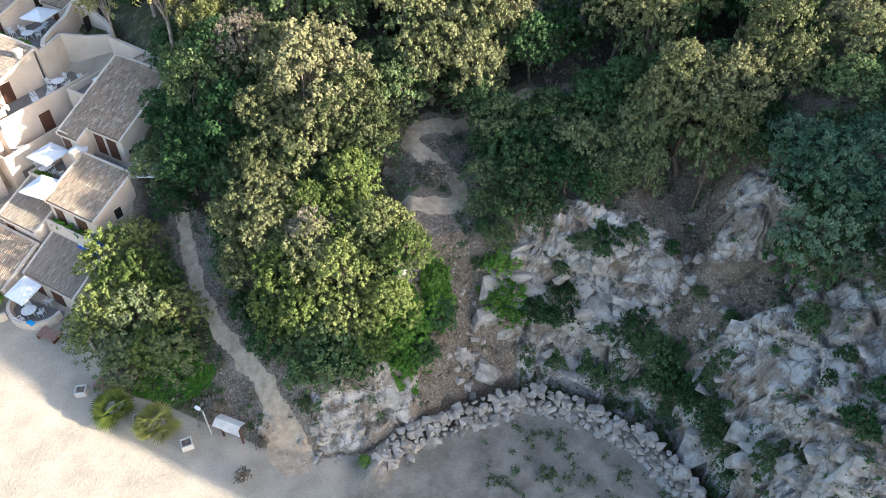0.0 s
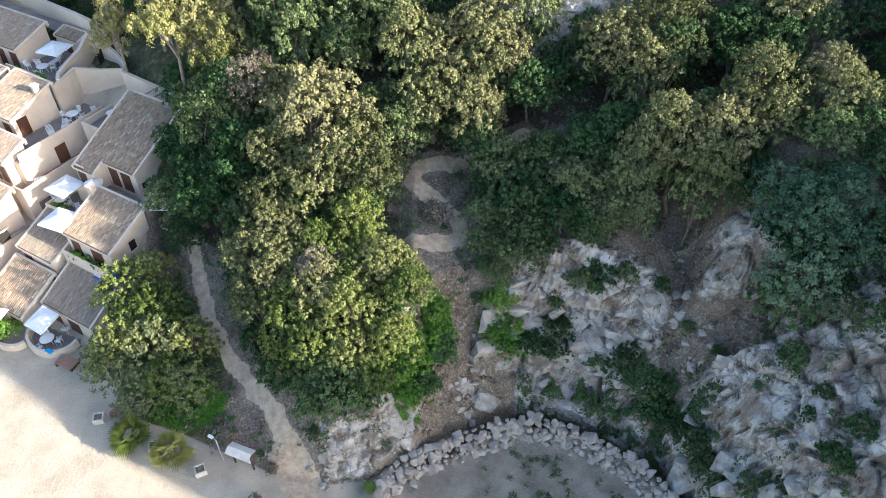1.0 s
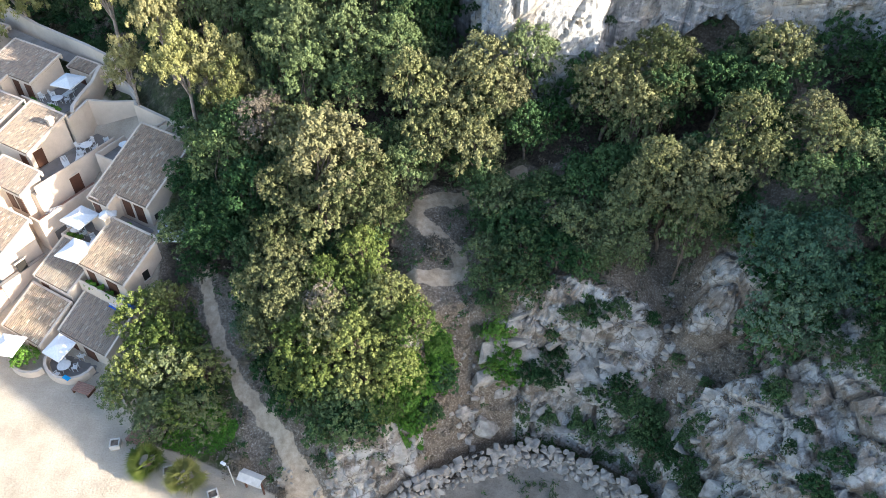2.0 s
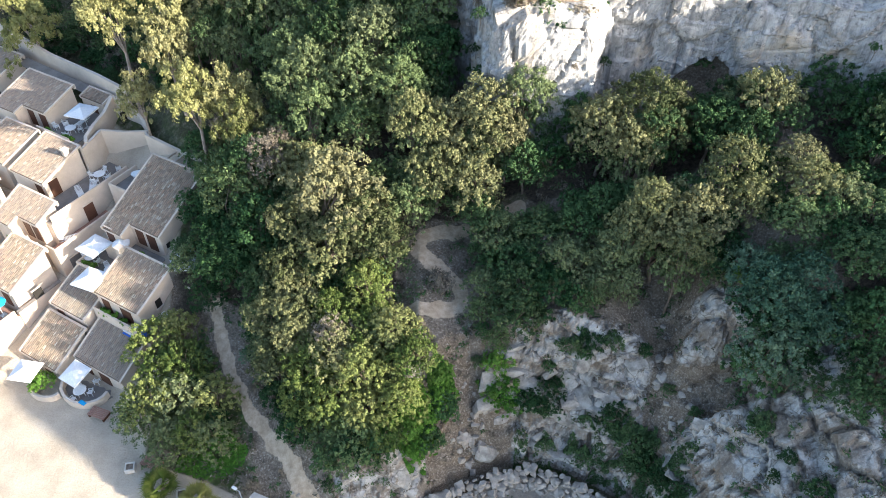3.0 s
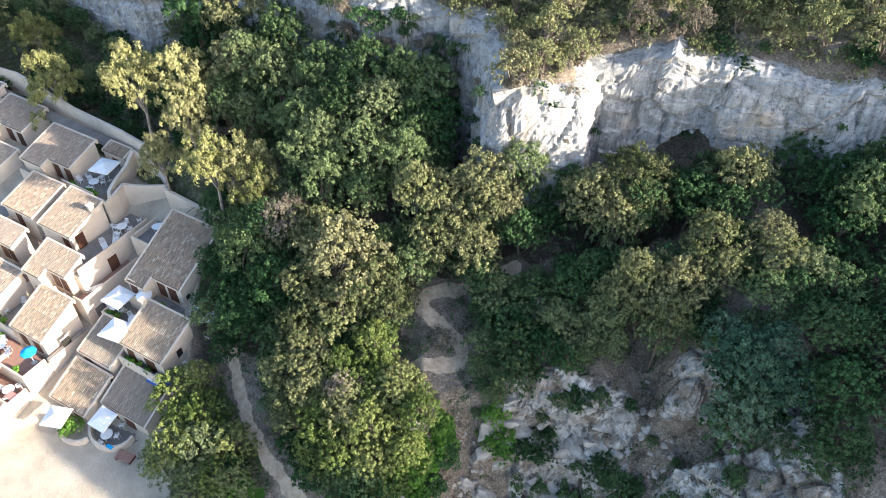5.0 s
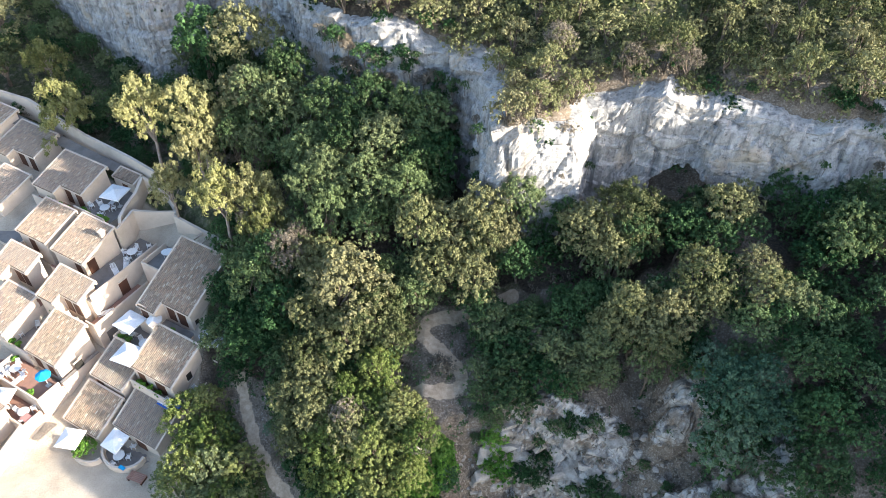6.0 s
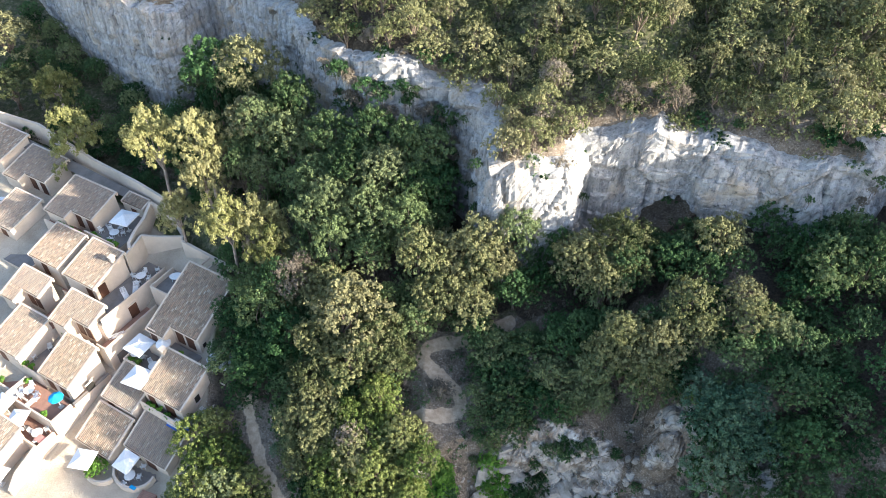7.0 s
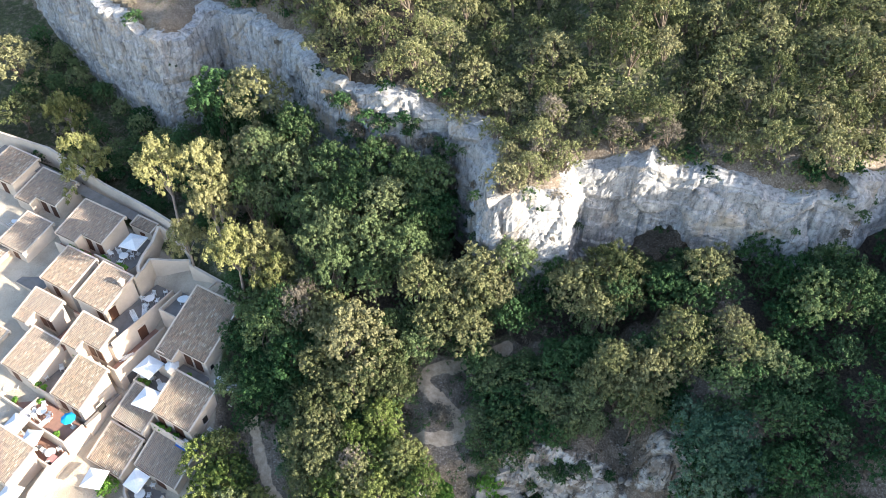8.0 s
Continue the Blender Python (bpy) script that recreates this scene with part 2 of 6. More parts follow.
CLIFF = [(-110, 150), (-74, 128), (-61, 112), (-50, 102), (-41, 95), (-36.5, 96.5), (-34.5, 103), (-28, 96), (-21.5, 89), (-17.5, 80.5), (-12.5, 74.6),
         (-8, 72), (-2, 70.5), (1.2, 68), (3.2, 65), (3.7, 57.6), (4.6, 56.7), (8, 57.0), (12.6, 57.2), (14.4, 61.4), (18, 61.2), (25, 58.8), (36, 54.4), (40, 54.0), (44, 57.5), (60, 62), (110, 66)]
TOP_X = [-74, -50, -36, -30, -19, -8, 1, 4.6, 13, 16.5, 20.5, 22.5, 28, 36, 50]
TOP_Z = [32, 31, 30, 32.5, 34.5, 35, 33.5, 31.2, 31.6, 33.2, 34.2, 33.4, 32.8, 33.5, 36]


WALL_LINE = [(-5.0, 27.4), (-4.4, 29.2), (-2.2, 30.4), (1, 32), (4, 33.2), (7, 33.9), (9.8, 33), (12.3, 31.6), (14.9, 29.8), (16.8, 27.2), (17.9, 24), (18.2, 21)]


def near_line(x, y, line):
    best = np.full(np.shape(x), 1e9)
    for (ax, ay), (bx, by) in zip(line, line[1:]):
        ex, ey = bx - ax, by - ay
        q = np.clip(((x - ax) * ex + (y - ay) * ey) / (ex * ex + ey * ey), 0, 1)
        best = np.minimum(best, np.hypot(x - ax - q * ex, y - ay - q * ey))
    return best


def cliff_distance(x, y):
    """Distance to the foot of the cliff, positive behind it."""
    x, y = np.asarray(x, float), np.asarray(y, float)
    best = np.full(x.shape, 1e9)
    for (ax, ay), (bx, by) in zip(CLIFF, CLIFF[1:]):
        ex, ey = bx - ax, by - ay
        q = np.clip(((x - ax) * ex + (y - ay) * ey) / (ex * ex + ey * ey), 0, 1)
        best = np.minimum(best, np.hypot(x - ax - q * ex, y - ay - q * ey))
    return np.where(y > np.interp(x, [p[0] for p in CLIFF], [p[1] for p in CLIFF]), best, -best)


def hillside(x, y):
    """Height of the slope below the cliff."""
    d = y - np.interp(x, FOOT_X, FOOT_Y)
    h, w, g = np.interp(x, BAND_X, BAND_H), np.interp(x, BAND_X, BAND_W), np.interp(x, GRADE_X, GRADE)
    z = h * np.clip(d / w, 0, 1) ** 0.85 + g * np.clip(d - w, 0, 26) + 0.2 * np.clip(d - w - 26, 0, 60)
    z = z + 0.20 * np.clip(x - 24, 0, 25) * sm(18, 40, y)
    # the rock step east of the gully
    z = z + 3.6 * sm(35.2, 38.2, y) * sm(17.6, 20.2, x) * sm(34, 27, x)
    # added unseen hill closing the valley to the east, crest shaped to cast shade
    shade_skyline = np.interp(y, [-7.2, -6.3, -3.5, -1.6, 1.2, 6, 14, 18.5, 22, 25, 27, 30, 34, 36.5, 37.5, 38.5, 40, 46, 50, 60], [0, 33, 37.5, 38, 33, 32.5, 36, 41, 40.5, 37, 32.0, 30.5, 32.5, 37.5, 40.0, 43.0, 46.0, 46.0, 42.0, 40.0])
    east = shade_skyline * sm(50, 62, x)
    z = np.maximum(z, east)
    # bank under the boulder wall, and the creek bed behind it
    bank = 1.0 * np.exp(-(near_line(x, y, WALL_LINE) / 0.75) ** 2)
    z = np.maximum(z, bank * (x < 30))
    bed = 1.1 * np.exp(-((d + 0.9) / 0.8) ** 2) * sm(-3, 0, x) * sm(20, 17, x)
    return z - bed


def terrain(x, y):
    x, y = np.asarray(x, float), np.asarray(y, float)
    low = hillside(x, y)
    sd = cliff_distance(x, y)
    top = np.interp(x, TOP_X, TOP_Z) + 0.60 * np.clip(sd, 0, 11) + 0.32 * np.clip(sd - 11, 0, 40) + 0.1 * np.clip(sd - 51, 0, 200)
    top = np.maximum(top, low)
    k = sm(0.6, 2.0, sd)
    return low * (1 - k) + top * k

from mathutils.bvhtree import BVHTree


# ---- ground, one sheet to the horizon ----
def mesh_from(name, verts, faces, smooth=False):
    me = bpy.data.meshes.new(name)
    verts, faces = np.asarray(verts, np.float32), np.asarray(faces, np.int32)
    me.vertices.add(len(verts))
    me.vertices.foreach_set("co", verts.ravel())
    k = faces.shape[1]
    me.loops.add(faces.size)
    me.loops.foreach_set("vertex_index", faces.ravel())
    me.polygons.add(len(faces))
    me.polygons.foreach_set("loop_start", np.arange(0, faces.size, k, dtype=np.int32))
    me.polygons.foreach_set("loop_total", np.full(len(faces), k, np.int32))
    me.polygons.foreach_set("use_smooth", np.full(len(faces), smooth))
    me.update(calc_edges=True)
    return me


def part(name, shape, material, parent=None, label=""):
    """Links a bmesh or a mesh as one mesh object under a thing or a part."""
    me = shape
    if isinstance(shape, bmesh.types.BMesh):
        me = bpy.data.meshes.new(name)
        shape.to_mesh(me)
        shape.free()
    if material and not me.materials:
        me.materials.append(material)
    ob = new(name, me)
    ob.parent = parent
    return tagged(ob, label)


def grid_faces(nu, nv, wrap=False):
    """Quads of a grid with nu by nv points, u running fastest."""
    u, v = np.meshgrid(np.arange(nu if wrap else nu - 1), np.arange(nv - 1))
    u, v = u.ravel(), v.ravel()
    w = (u + 1) % nu
    return np.stack([v * nu + u, v * nu + w, (v + 1) * nu + w, (v + 1) * nu + u], 1)


def fractal(points, scale, octaves=5):
    return np.array([noise.fractal(Vector(p) * scale, 1.0, 2.1, octaves) for p in points])


def cracked(points, scale, tilt=0.8, crack=0.5, gap=0.09):
    """Blocky rock relief: tilted facets by cell, with cracks between the cells."""
    out = np.empty(len(points))
    for i, p in enumerate(points):
        q = Vector(p) * scale
        q += noise.noise_vector(q * 0.6) * 0.22
        d, c = noise.voronoi(q)
        lean = noise.noise_vector(c[0] * 3.1)
        out[i] = 0.7 * noise.noise(c[0] * 5.3) + tilt * (q - c[0]).dot(lean) - crack * math.exp(-((d[1] - d[0]) / gap) ** 2)
    return out


TRAIL_LOW = [(-10.9, 28.6), (-11.8, 30.4), (-12.2, 31.2), (-13.5, 33.6), (-15.5, 35.8), (-17.6, 38), (-19.4, 40.6), (-20.8, 43.3), (-21.8, 46), (-22.6, 48.5)]
TRAIL_HIGH = [(-5.2, 43.0), (-3.6, 42.6), (-1.6, 42.2), (0.4, 42.5), (1.4, 43.4), (1.1, 44.9), (-0.2, 46.0), (-1.6, 47.0), (-2.6, 48.3), (-2.4, 49.5), (-0.4, 50.4), (2.8, 51.0), (6.4, 51.4)]


def smooth_line(line, rounds=3):
    """Rounds the corners of a line."""
    for k in range(rounds):
        out = [line[0]]
        for (ax, ay), (bx, by) in zip(line, line[1:]):
            out += [(ax * 0.75 + bx * 0.25, ay * 0.75 + by * 0.25), (ax * 0.25 + bx * 0.75, ay * 0.25 + by * 0.75)]
        line = out + [line[-1]]
    return line


PATH_LOW, PATH_HIGH = smooth_line(TRAIL_LOW), smooth_line(TRAIL_HIGH)


def axis(marks):
    """Grid lines: marks are (from, to, step) in a row, then growing to the horizon on both sides."""
    out = []
    for a, b, s in marks:
        out += list(np.arange(a, b - 1e-6, s))
    lo, hi, step = out[0], out[-1], 1.0
    low, high = [], []
    while hi < 3000:
        step *= 1.25
        lo, hi = lo - step, hi + step
        low.append(lo), high.append(hi)
    return np.array(low[::-1] + out + high)


def build_ground():
    xs = axis([(-80, -28, 0.7), (-28, -13, 0.45), (-13, 31, 0.23), (31, 68, 0.9)])
    ys = axis([(-11, 3, 0.7), (3, 18, 1.5), (18, 21, 0.5), (21, 33, 0.2), (33, 42, 0.12), (42, 54, 0.35), (54, 80, 0.6), (80, 130, 1.0)])
    X, Y = np.meshgrid(xs, ys)
    x, y = X.ravel(), Y.ravel()
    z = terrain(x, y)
    d = y - np.interp(x, FOOT_X, FOOT_Y)
    w = np.interp(x, BAND_X, BAND_W)
    rock = sm(-0.5, 0.3, d) * sm(w + 2.2, w + 0.4, d) * sm(-11.5, -8.5, x) * sm(33, 29, x)
    # the rocks east of the gully
    rock = np.maximum(rock, sm(16.5, 18.5, x) * sm(31, 29, x) * sm(41.8, 40.2, y + 0.5 * (x - 20)) * sm(-0.5, 0.4, d))
    gully = np.exp(-((x - 18.0 - 0.25 * (y - 37)) / 1.5) ** 2) * sm(29, 33, y)
    scree = np.exp(-((x - 1.7) / 1.9) ** 2) * sm(0.5, 3, d)
    gully = np.maximum(gully, sm(16.9, 17.9, x) * sm(25.5, 23.0, x) * sm(32.4, 33.8, y) * sm(37.2, 36.2, y + 0.2 * (x - 21)))
    bare = rock.copy()
    rock *= (1 - 0.92 * gully) * (1 - 0.8 * scree) * (1 - 0.75 * sm(-3.0, -1.6, x) * sm(7.0, 5.0, x)) * (1 - 0.42 * sm(-3.5, -4.5, x))
    low = np.minimum(near_line(x, y, PATH_LOW) / (0.52 + 0.8 * sm(34, 29, y)), near_line(x, y, PATH_HIGH) / 0.66)
    low = low * (1 + 0.45 * np.array([noise.noise(Vector((a * 0.7, b * 0.7, 4.0))) for a, b in zip(x, y)]))
    trail = sm(1.6, 0.5, low)
    sand = sm(0.2, -0.9, d) * sm(19.5, 18.5, x)
    sand *= 1 - sm(-2.2, -1.4, d) * sm(-4, -1, x)
    lanes = sm(-26.5, -28.5, x) * sm(1.5, -1.5, y - 69.0 - 0.76 * (-33.7 - x)) * sm(-82, -76, x)
    sand = np.maximum(sand, lanes)
    weed = 0.22 + 0.35 * sm(50, 54, y) * np.where(cliff_distance(x, y) > 0, sm(2, 7, cliff_distance(x, y)), 1) + 0.4 * sm(-1.5, 0.5, d) * sm(9, 6, d) * sm(-16, -19, x) + 0.3 * sm(-2.4, -1.8, d) * sm(0.3, -0.4, d) * sm(1, 5, x)
    rock *= 1 - trail
    wood = np.maximum(sm(48.5, 51.5, y - 0.1 * x), sm(26, 32, x) * sm(33, 37, y)) * sm(1.2, 3.0, low) * sm(w + 1.5, w + 4, d) * (1 - lanes) * np.where(cliff_distance(x, y) > 0, 0.4, 1.0) * (1 - 0.55 * sm(-22, -28, x))
    wood = np.maximum(wood, sm(0.0, 2.0, d - 4.5) * sm(-2.5, -5, x) * sm(-17, -15, x) * sm(2.6, 5.0, low))
    # relief
    z = z - 1.6 * gully * sm(0, 3, d) - 0.7 * scree
    z = z + 0.12 * fractal(np.stack([x, y, 0 * x], 1), 0.45, 4) * (1 - sand * 0.85) * (1 - trail * 0.7) * sm(120, 60, np.hypot(x, y - 50))
    gx = (terrain(x + 0.15, y) - terrain(x - 0.15, y)) / 0.3
    gy = (terrain(x, y + 0.15) - terrain(x, y - 0.15)) / 0.3
    nz = 1 / np.sqrt(1 + gx * gx + gy * gy)
    co = np.stack([x, y, z], 1)
    pick = np.nonzero((bare > 0.03) & (x > -13) & (x < 33) & (y < 47))[0]
    p = co[pick]
    big = 0.75 + 0.30 * sm(18, 22, p[:, 0]) - 0.25 * sm(-1, -4, p[:, 0])
    strata = p @ np.array([(1.0, 0.25, 0.0), (-0.2, 0.8, 0.5), (0.15, -0.45, 1.25)]).T
    push = 0.42 + big * (1.25 * cracked(strata, 0.25, 1.05, 0.55, 0.06) + 0.25 * fractal(p, 0.2, 2)) + 0.55 * cracked(strata, 0.60, 1.1, 0.55, 0.09) + 0.10 * cracked(p, 1.7, 1.0, 0.5, 0.12)
    # hollow half-way up the face
    ledge = np.exp(-((p[:, 0] - 10.5) / 3.6) ** 2) * np.exp(-((p[:, 2] - 8.6) / 1.5) ** 2)
    push = push * (0.35 + 0.65 * np.maximum(rock, 0.25 * gully)[pick]) * bare[pick] - 1.2 * ledge * bare[pick]
    n = np.stack([-gx * nz, -gy * nz, nz], 1)[pick]
    co[pick] += np.clip(push, -1.8, 1.9)[:, None] * n
    # soil and litter lie on the flatter steps of the rock
    Z = co[:, 2].reshape(X.shape)
    PX, PY = co[:, 0].reshape(X.shape), co[:, 1].reshape(X.shape)
    ax, ay = np.stack(np.gradient(PX), -1), np.stack(np.gradient(PY), -1)
    az = np.stack(np.gradient(Z), -1)
    cross = np.cross(np.stack([ax[..., 1], ay[..., 1], az[..., 1]], -1), np.stack([ax[..., 0], ay[..., 0], az[..., 0]], -1))
    steep = (np.abs(cross[..., 2]) / np.maximum(np.linalg.norm(cross, axis=-1), 1e-9)).ravel()
    rock = rock * (1 - 0.6 * sm(0.72, 0.92, steep) * sm(22, 17, x))
    me = mesh_from("ground", co, grid_faces(len(xs), len(ys)), True)
    fx, fy = (X[1:, 1:] + X[:-1, :-1]).ravel() / 2, (Y[1:, 1:] + Y[:-1, :-1]).ravel() / 2
    me.polygons.foreach_set("use_smooth", ~((fx > -12) & (fx < 31) & (fy > 20) & (fy < 45) & (rock.reshape(X.shape)[:-1, :-1].ravel() > 0.3)))
    for key, v in (("rock", rock), ("trail", trail), ("sand", sand), ("weed", weed), ("wood", wood), ("arena_dark", sm(-10, -4, x))):
        a = me.attributes.new(key, "FLOAT", "POINT")
        a.data.foreach_set("value", np.asarray(v, np.float32))
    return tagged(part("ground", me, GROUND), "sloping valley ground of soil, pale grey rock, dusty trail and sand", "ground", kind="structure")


ground = build_ground()
LAND = BVHTree.FromPolygons([v.co.copy() for v in ground.data.vertices], [tuple(q.vertices) for q in ground.data.polygons])


def land(x, y):
    """Height of the finished ground."""
    hit = LAND.ray_cast(Vector((x, y, 300)), Vector((0, 0, -1)))[0]
    return hit.z if hit else 0.0


def build_cliff():
    """The limestone face: a curtain along the foot line, bulging and pitted, its crest bent back onto the plateau."""
    pts = np.array(CLIFF[1:-1], float)
    seg = np.hypot(*np.diff(pts, axis=0).T)
    run = np.concatenate([[0], np.cumsum(seg)])
    s = np.arange(0, run[-1], 0.30)
    px, py = np.interp(s, run, pts[:, 0]), np.interp(s, run, pts[:, 1])
    k = np.ones(5) / 5
    px, py = np.convolve(np.pad(px, 2, "edge"), k, "valid"), np.convolve(np.pad(py, 2, "edge"), k, "valid")
    tx, ty = np.gradient(px), np.gradient(py)
    ln = np.hypot(tx, ty)
    nx, ny = ty / ln, -tx / ln
    rows = 66
    base, top = hillside(px, py) - 1.5, np.interp(px, TOP_X, TOP_Z) + 0.4
    rag = np.array([noise.fractal(Vector((a * 0.16, b * 0.16, 3.0)), 1.0, 2.0, 5) for a, b in zip(px, py)])
    co = []
    for j in range(rows):
        f = j / (rows - 8)
        up = min(f, 1)
        zz = base + (top - base) * up
        out = 0.7 - 1.1 * up ** 2
        back = 0.0
        if f > 1:
            q = (f - 1) * (rows - 8)
            back = 0.42 * q
            zz = zz + 0.16 * q - 0.010 * q * q
        zz = zz + 1.1 * rag * up
        c = np.stack([px + nx * (out - back), py + ny * (out - back), zz], 1)
        plates = cracked(c * np.array([1, 1, 0.5]), 0.19, 1.1, 0.55, 0.05)
        blocks = cracked(c * np.array([1, 1, 0.7]) + 31, 0.46, 1.1, 0.5, 0.07)
        chips = cracked(c * np.array([1, 1, 0.8]) + 7, 1.25, 1.0, 0.5, 0.10)
        bed = (zz * 0.42 + 0.9 * fractal(c, 0.11, 2)) % 1.0
        push = 0.45 * fractal(c, 0.10, 3) + 0.75 * plates + 0.36 * blocks + 0.15 * chips + 0.22 * (bed - 0.5)
        # caves and the undercut foot
        arch = ((px - 24.0) / 3.6) ** 2 + (np.clip(zz - 22.6, 0, 9) / 3.9) ** 2 + 0.5 * rag + 0.5 * blocks
        push = push - 2.8 * sm(1.15, 0.75, arch) - 1.6 * sm(26.0, 24.4, zz + 0.5 * rag) * sm(27, 31, px) * sm(46, 41, px)
        co.append(c + np.stack([nx * push, ny * push, 0.12 * push], 1))
    me = mesh_from("cliff_face", np.concatenate(co), grid_faces(len(s), rows), False)
    return tagged(part("cliff_face", me, LIMESTONE), "white limestone cliff with grey water streaks and a cave", "cliff", kind="structure")


build_cliff()


# ---- foliage ----
def unit(v):
    return v / np.maximum(np.linalg.norm(v, axis=-1, keepdims=True), 1e-9)


def leaves(rng, centres, outward, size, flat=1.0, long=1.35):
    """Pointed leaves, one triangle each."""
    n = len(centres)
    nor = unit(outward * flat + rng.normal(size=(n, 3)) * 0.45)
    a = unit(np.cross(nor, rng.normal(size=(n, 3))))
    b = np.cross(nor, a)
    s = (size * rng.uniform(0.6, 1.35, n))[:, None]
    v = np.stack([centres - a * s * 0.5 - b * s * 0.5, centres - a * s * 0.5 + b * s * 0.5, centres + a * s * (long - 0.5)], 1).reshape(-1, 3)
    return v, np.arange(3 * n).reshape(-1, 3)


def toned(me, tone):
    """Stores one tone for each leaf."""
    a = me.attributes.new("tone", "FLOAT", "POINT")
    a.data.foreach_set("value", np.repeat(np.asarray(tone, np.float32), 3))
    return me


def crown(name, seed, radius, height, lobes, tufts, per_tuft, leaf, material, spread=0.78, tuft_size=0.33, skirt=-0.1, size=(0.16, 0.29), fall=0.6):
    """A crown of lobes; round tufts of leaves sit close on the outside of the lobes."""
    rng = np.random.default_rng(seed)
    ang = np.arange(lobes) * 2.39996 + rng.uniform(0, 6.28)
    rad = np.sqrt((np.arange(lobes) + 0.3) / lobes) * radius * spread * rng.uniform(0.8, 1.2, lobes)
    lr = radius * rng.uniform(size[0], size[1], lobes)
    lz = height * (0.72 - fall * (rad / radius) ** 1.7 + rng.uniform(-0.26, 0.16, lobes))
    lc = np.stack([np.cos(ang) * rad, np.sin(ang) * rad, lz], 1)
    i = np.arange(tufts) + 0.5
    up = 1 - (1 - skirt) * i / tufts
    turn = i * 2.39996
    flat = np.sqrt(1 - up ** 2)
    way = np.stack([np.cos(turn) * flat, np.sin(turn) * flat, up], 1)[None].repeat(lobes, 0)
    way = unit(way + rng.normal(size=way.shape) * 0.22)
    cc = lc[:, None] + way * lr[:, None, None] * rng.uniform(0.72, 1.1, (lobes, tufts, 1)) * np.array([1, 1, 0.9])
    cc, cw = cc.reshape(-1, 3), way.reshape(-1, 3)
    own = np.repeat(np.arange(lobes), tufts)
    keep = rng.random(len(cc)) > 0.06
    for k in range(lobes):
        keep &= ~((np.linalg.norm((cc - lc[k]) / np.array([1, 1, 0.9]), axis=1) < lr[k] * 0.78) & (own != k))
    cc, cw = cc[keep], cw[keep]
    m = len(cc)
    lw = unit(rng.normal(size=(m, per_tuft, 3)) * 0.8 + cw[:, None] * 0.75 + np.array([0, 0, 0.45]))
    cs = tuft_size * rng.uniform(0.45, 1.4, (m, 1, 1))
    pc = cc[:, None] + lw * cs * rng.uniform(0.25, 1.15, (m, per_tuft, 1))
    v, f = leaves(rng, pc.reshape(-1, 3), lw.reshape(-1, 3), leaf)
    me = toned(mesh_from(name, v, f), np.repeat(rng.random(m), per_tuft))
    me.materials.append(material)
    return me, lc


def tube(path, radii, sides=6):
    path = np.asarray(path, float)
    t = unit(np.gradient(path, axis=0))
    a = unit(np.cross(t, np.array([0.31, 0.17, 0.94])))
    b = np.cross(t, a)
    ang = np.arange(sides) * 2 * math.pi / sides
    v = path[:, None] + (a[:, None] * np.cos(ang)[None, :, None] + b[:, None] * np.sin(ang)[None, :, None]) * np.asarray(radii)[:, None, None]
    return v.reshape(-1, 3), grid_faces(sides, len(path), True)


def join(pieces):
    vs, fs, k = [], [], 0
    for v, f in pieces:
        vs.append(v), fs.append(f + k)
        k += len(v)
    return np.concatenate(vs), np.concatenate(fs)


def trunk_mesh(seed, lift, ends, girth, material, lean=0.3, fork_at=0.62):
    rng = np.random.default_rng(seed)
    fork = np.array([rng.normal() * lean, rng.normal() * lean, lift * fork_at])
    bits = [tube([(0, 0, -1.2), fork * 0.35 + rng.normal(size=3) * 0.05, fork], [girth * 1.25, girth, girth * 0.8], 8)]
    for e in ends:
        mid = fork * 0.45 + e * 0.55 + rng.normal(size=3) * 0.15
        bits.append(tube([fork * 0.98, mid, e], [girth * 0.55, girth * 0.36, girth * 0.10], 5))
    me = mesh_from("trunk", *join(bits), True)
    me.materials.append(material)
    return me


def tree_kind(name, seed, radius, height, lift, lobes, tufts, per_tuft, leaf, material, bark, girth, **more):
    """One tree: an Empty at its foot with trunk and crown; lift is the height of the crown's underside."""
    top = new(name)
    cm, ends = crown("crown", seed, radius, height, lobes, tufts, per_tuft, leaf, material, **more)
    cm.transform(Matrix.Translation((0, 0, lift)))
    part("trunk", trunk_mesh(seed + 1, lift, ends[:9] + np.array([0, 0, lift]), girth, bark, 0.3, 0.62 if bark is BARK else 0.95), bark, top)
    part("crown", cm, material, top)
    top["lift"], top["height"] = lift, height
    return top


OAKS = [tree_kind("oak_tree", 10 + k, 2.5, 3.4, 1.5, 46, 7, 34, 0.112, OAK_LEAF, BARK, 0.15, tuft_size=0.28, size=(0.14, 0.25)) for k in range(4)]
GREENS = [tree_kind("green_oak_tree", 25 + k, 2.5, 3.4, 1.4, 46, 7, 34, 0.112, GREEN_LEAF, BARK, 0.15, tuft_size=0.28, size=(0.14, 0.25)) for k in range(4)]
DARK_OAKS = [tree_kind("evergreen_tree", 30 + k, 2.5, 3.2, 1.7, 42, 7, 30, 0.118, SHRUB_LEAF, BARK, 0.15, tuft_size=0.28, size=(0.14, 0.26)) for k in range(3)]
LIME_OAKS = [tree_kind("lime_oak_tree", 20 + k, 2.5, 3.2, 1.2, 46, 7, 38, 0.11, LIME_LEAF, BARK, 0.15, tuft_size=0.28, size=(0.14, 0.25)) for k in range(3)]
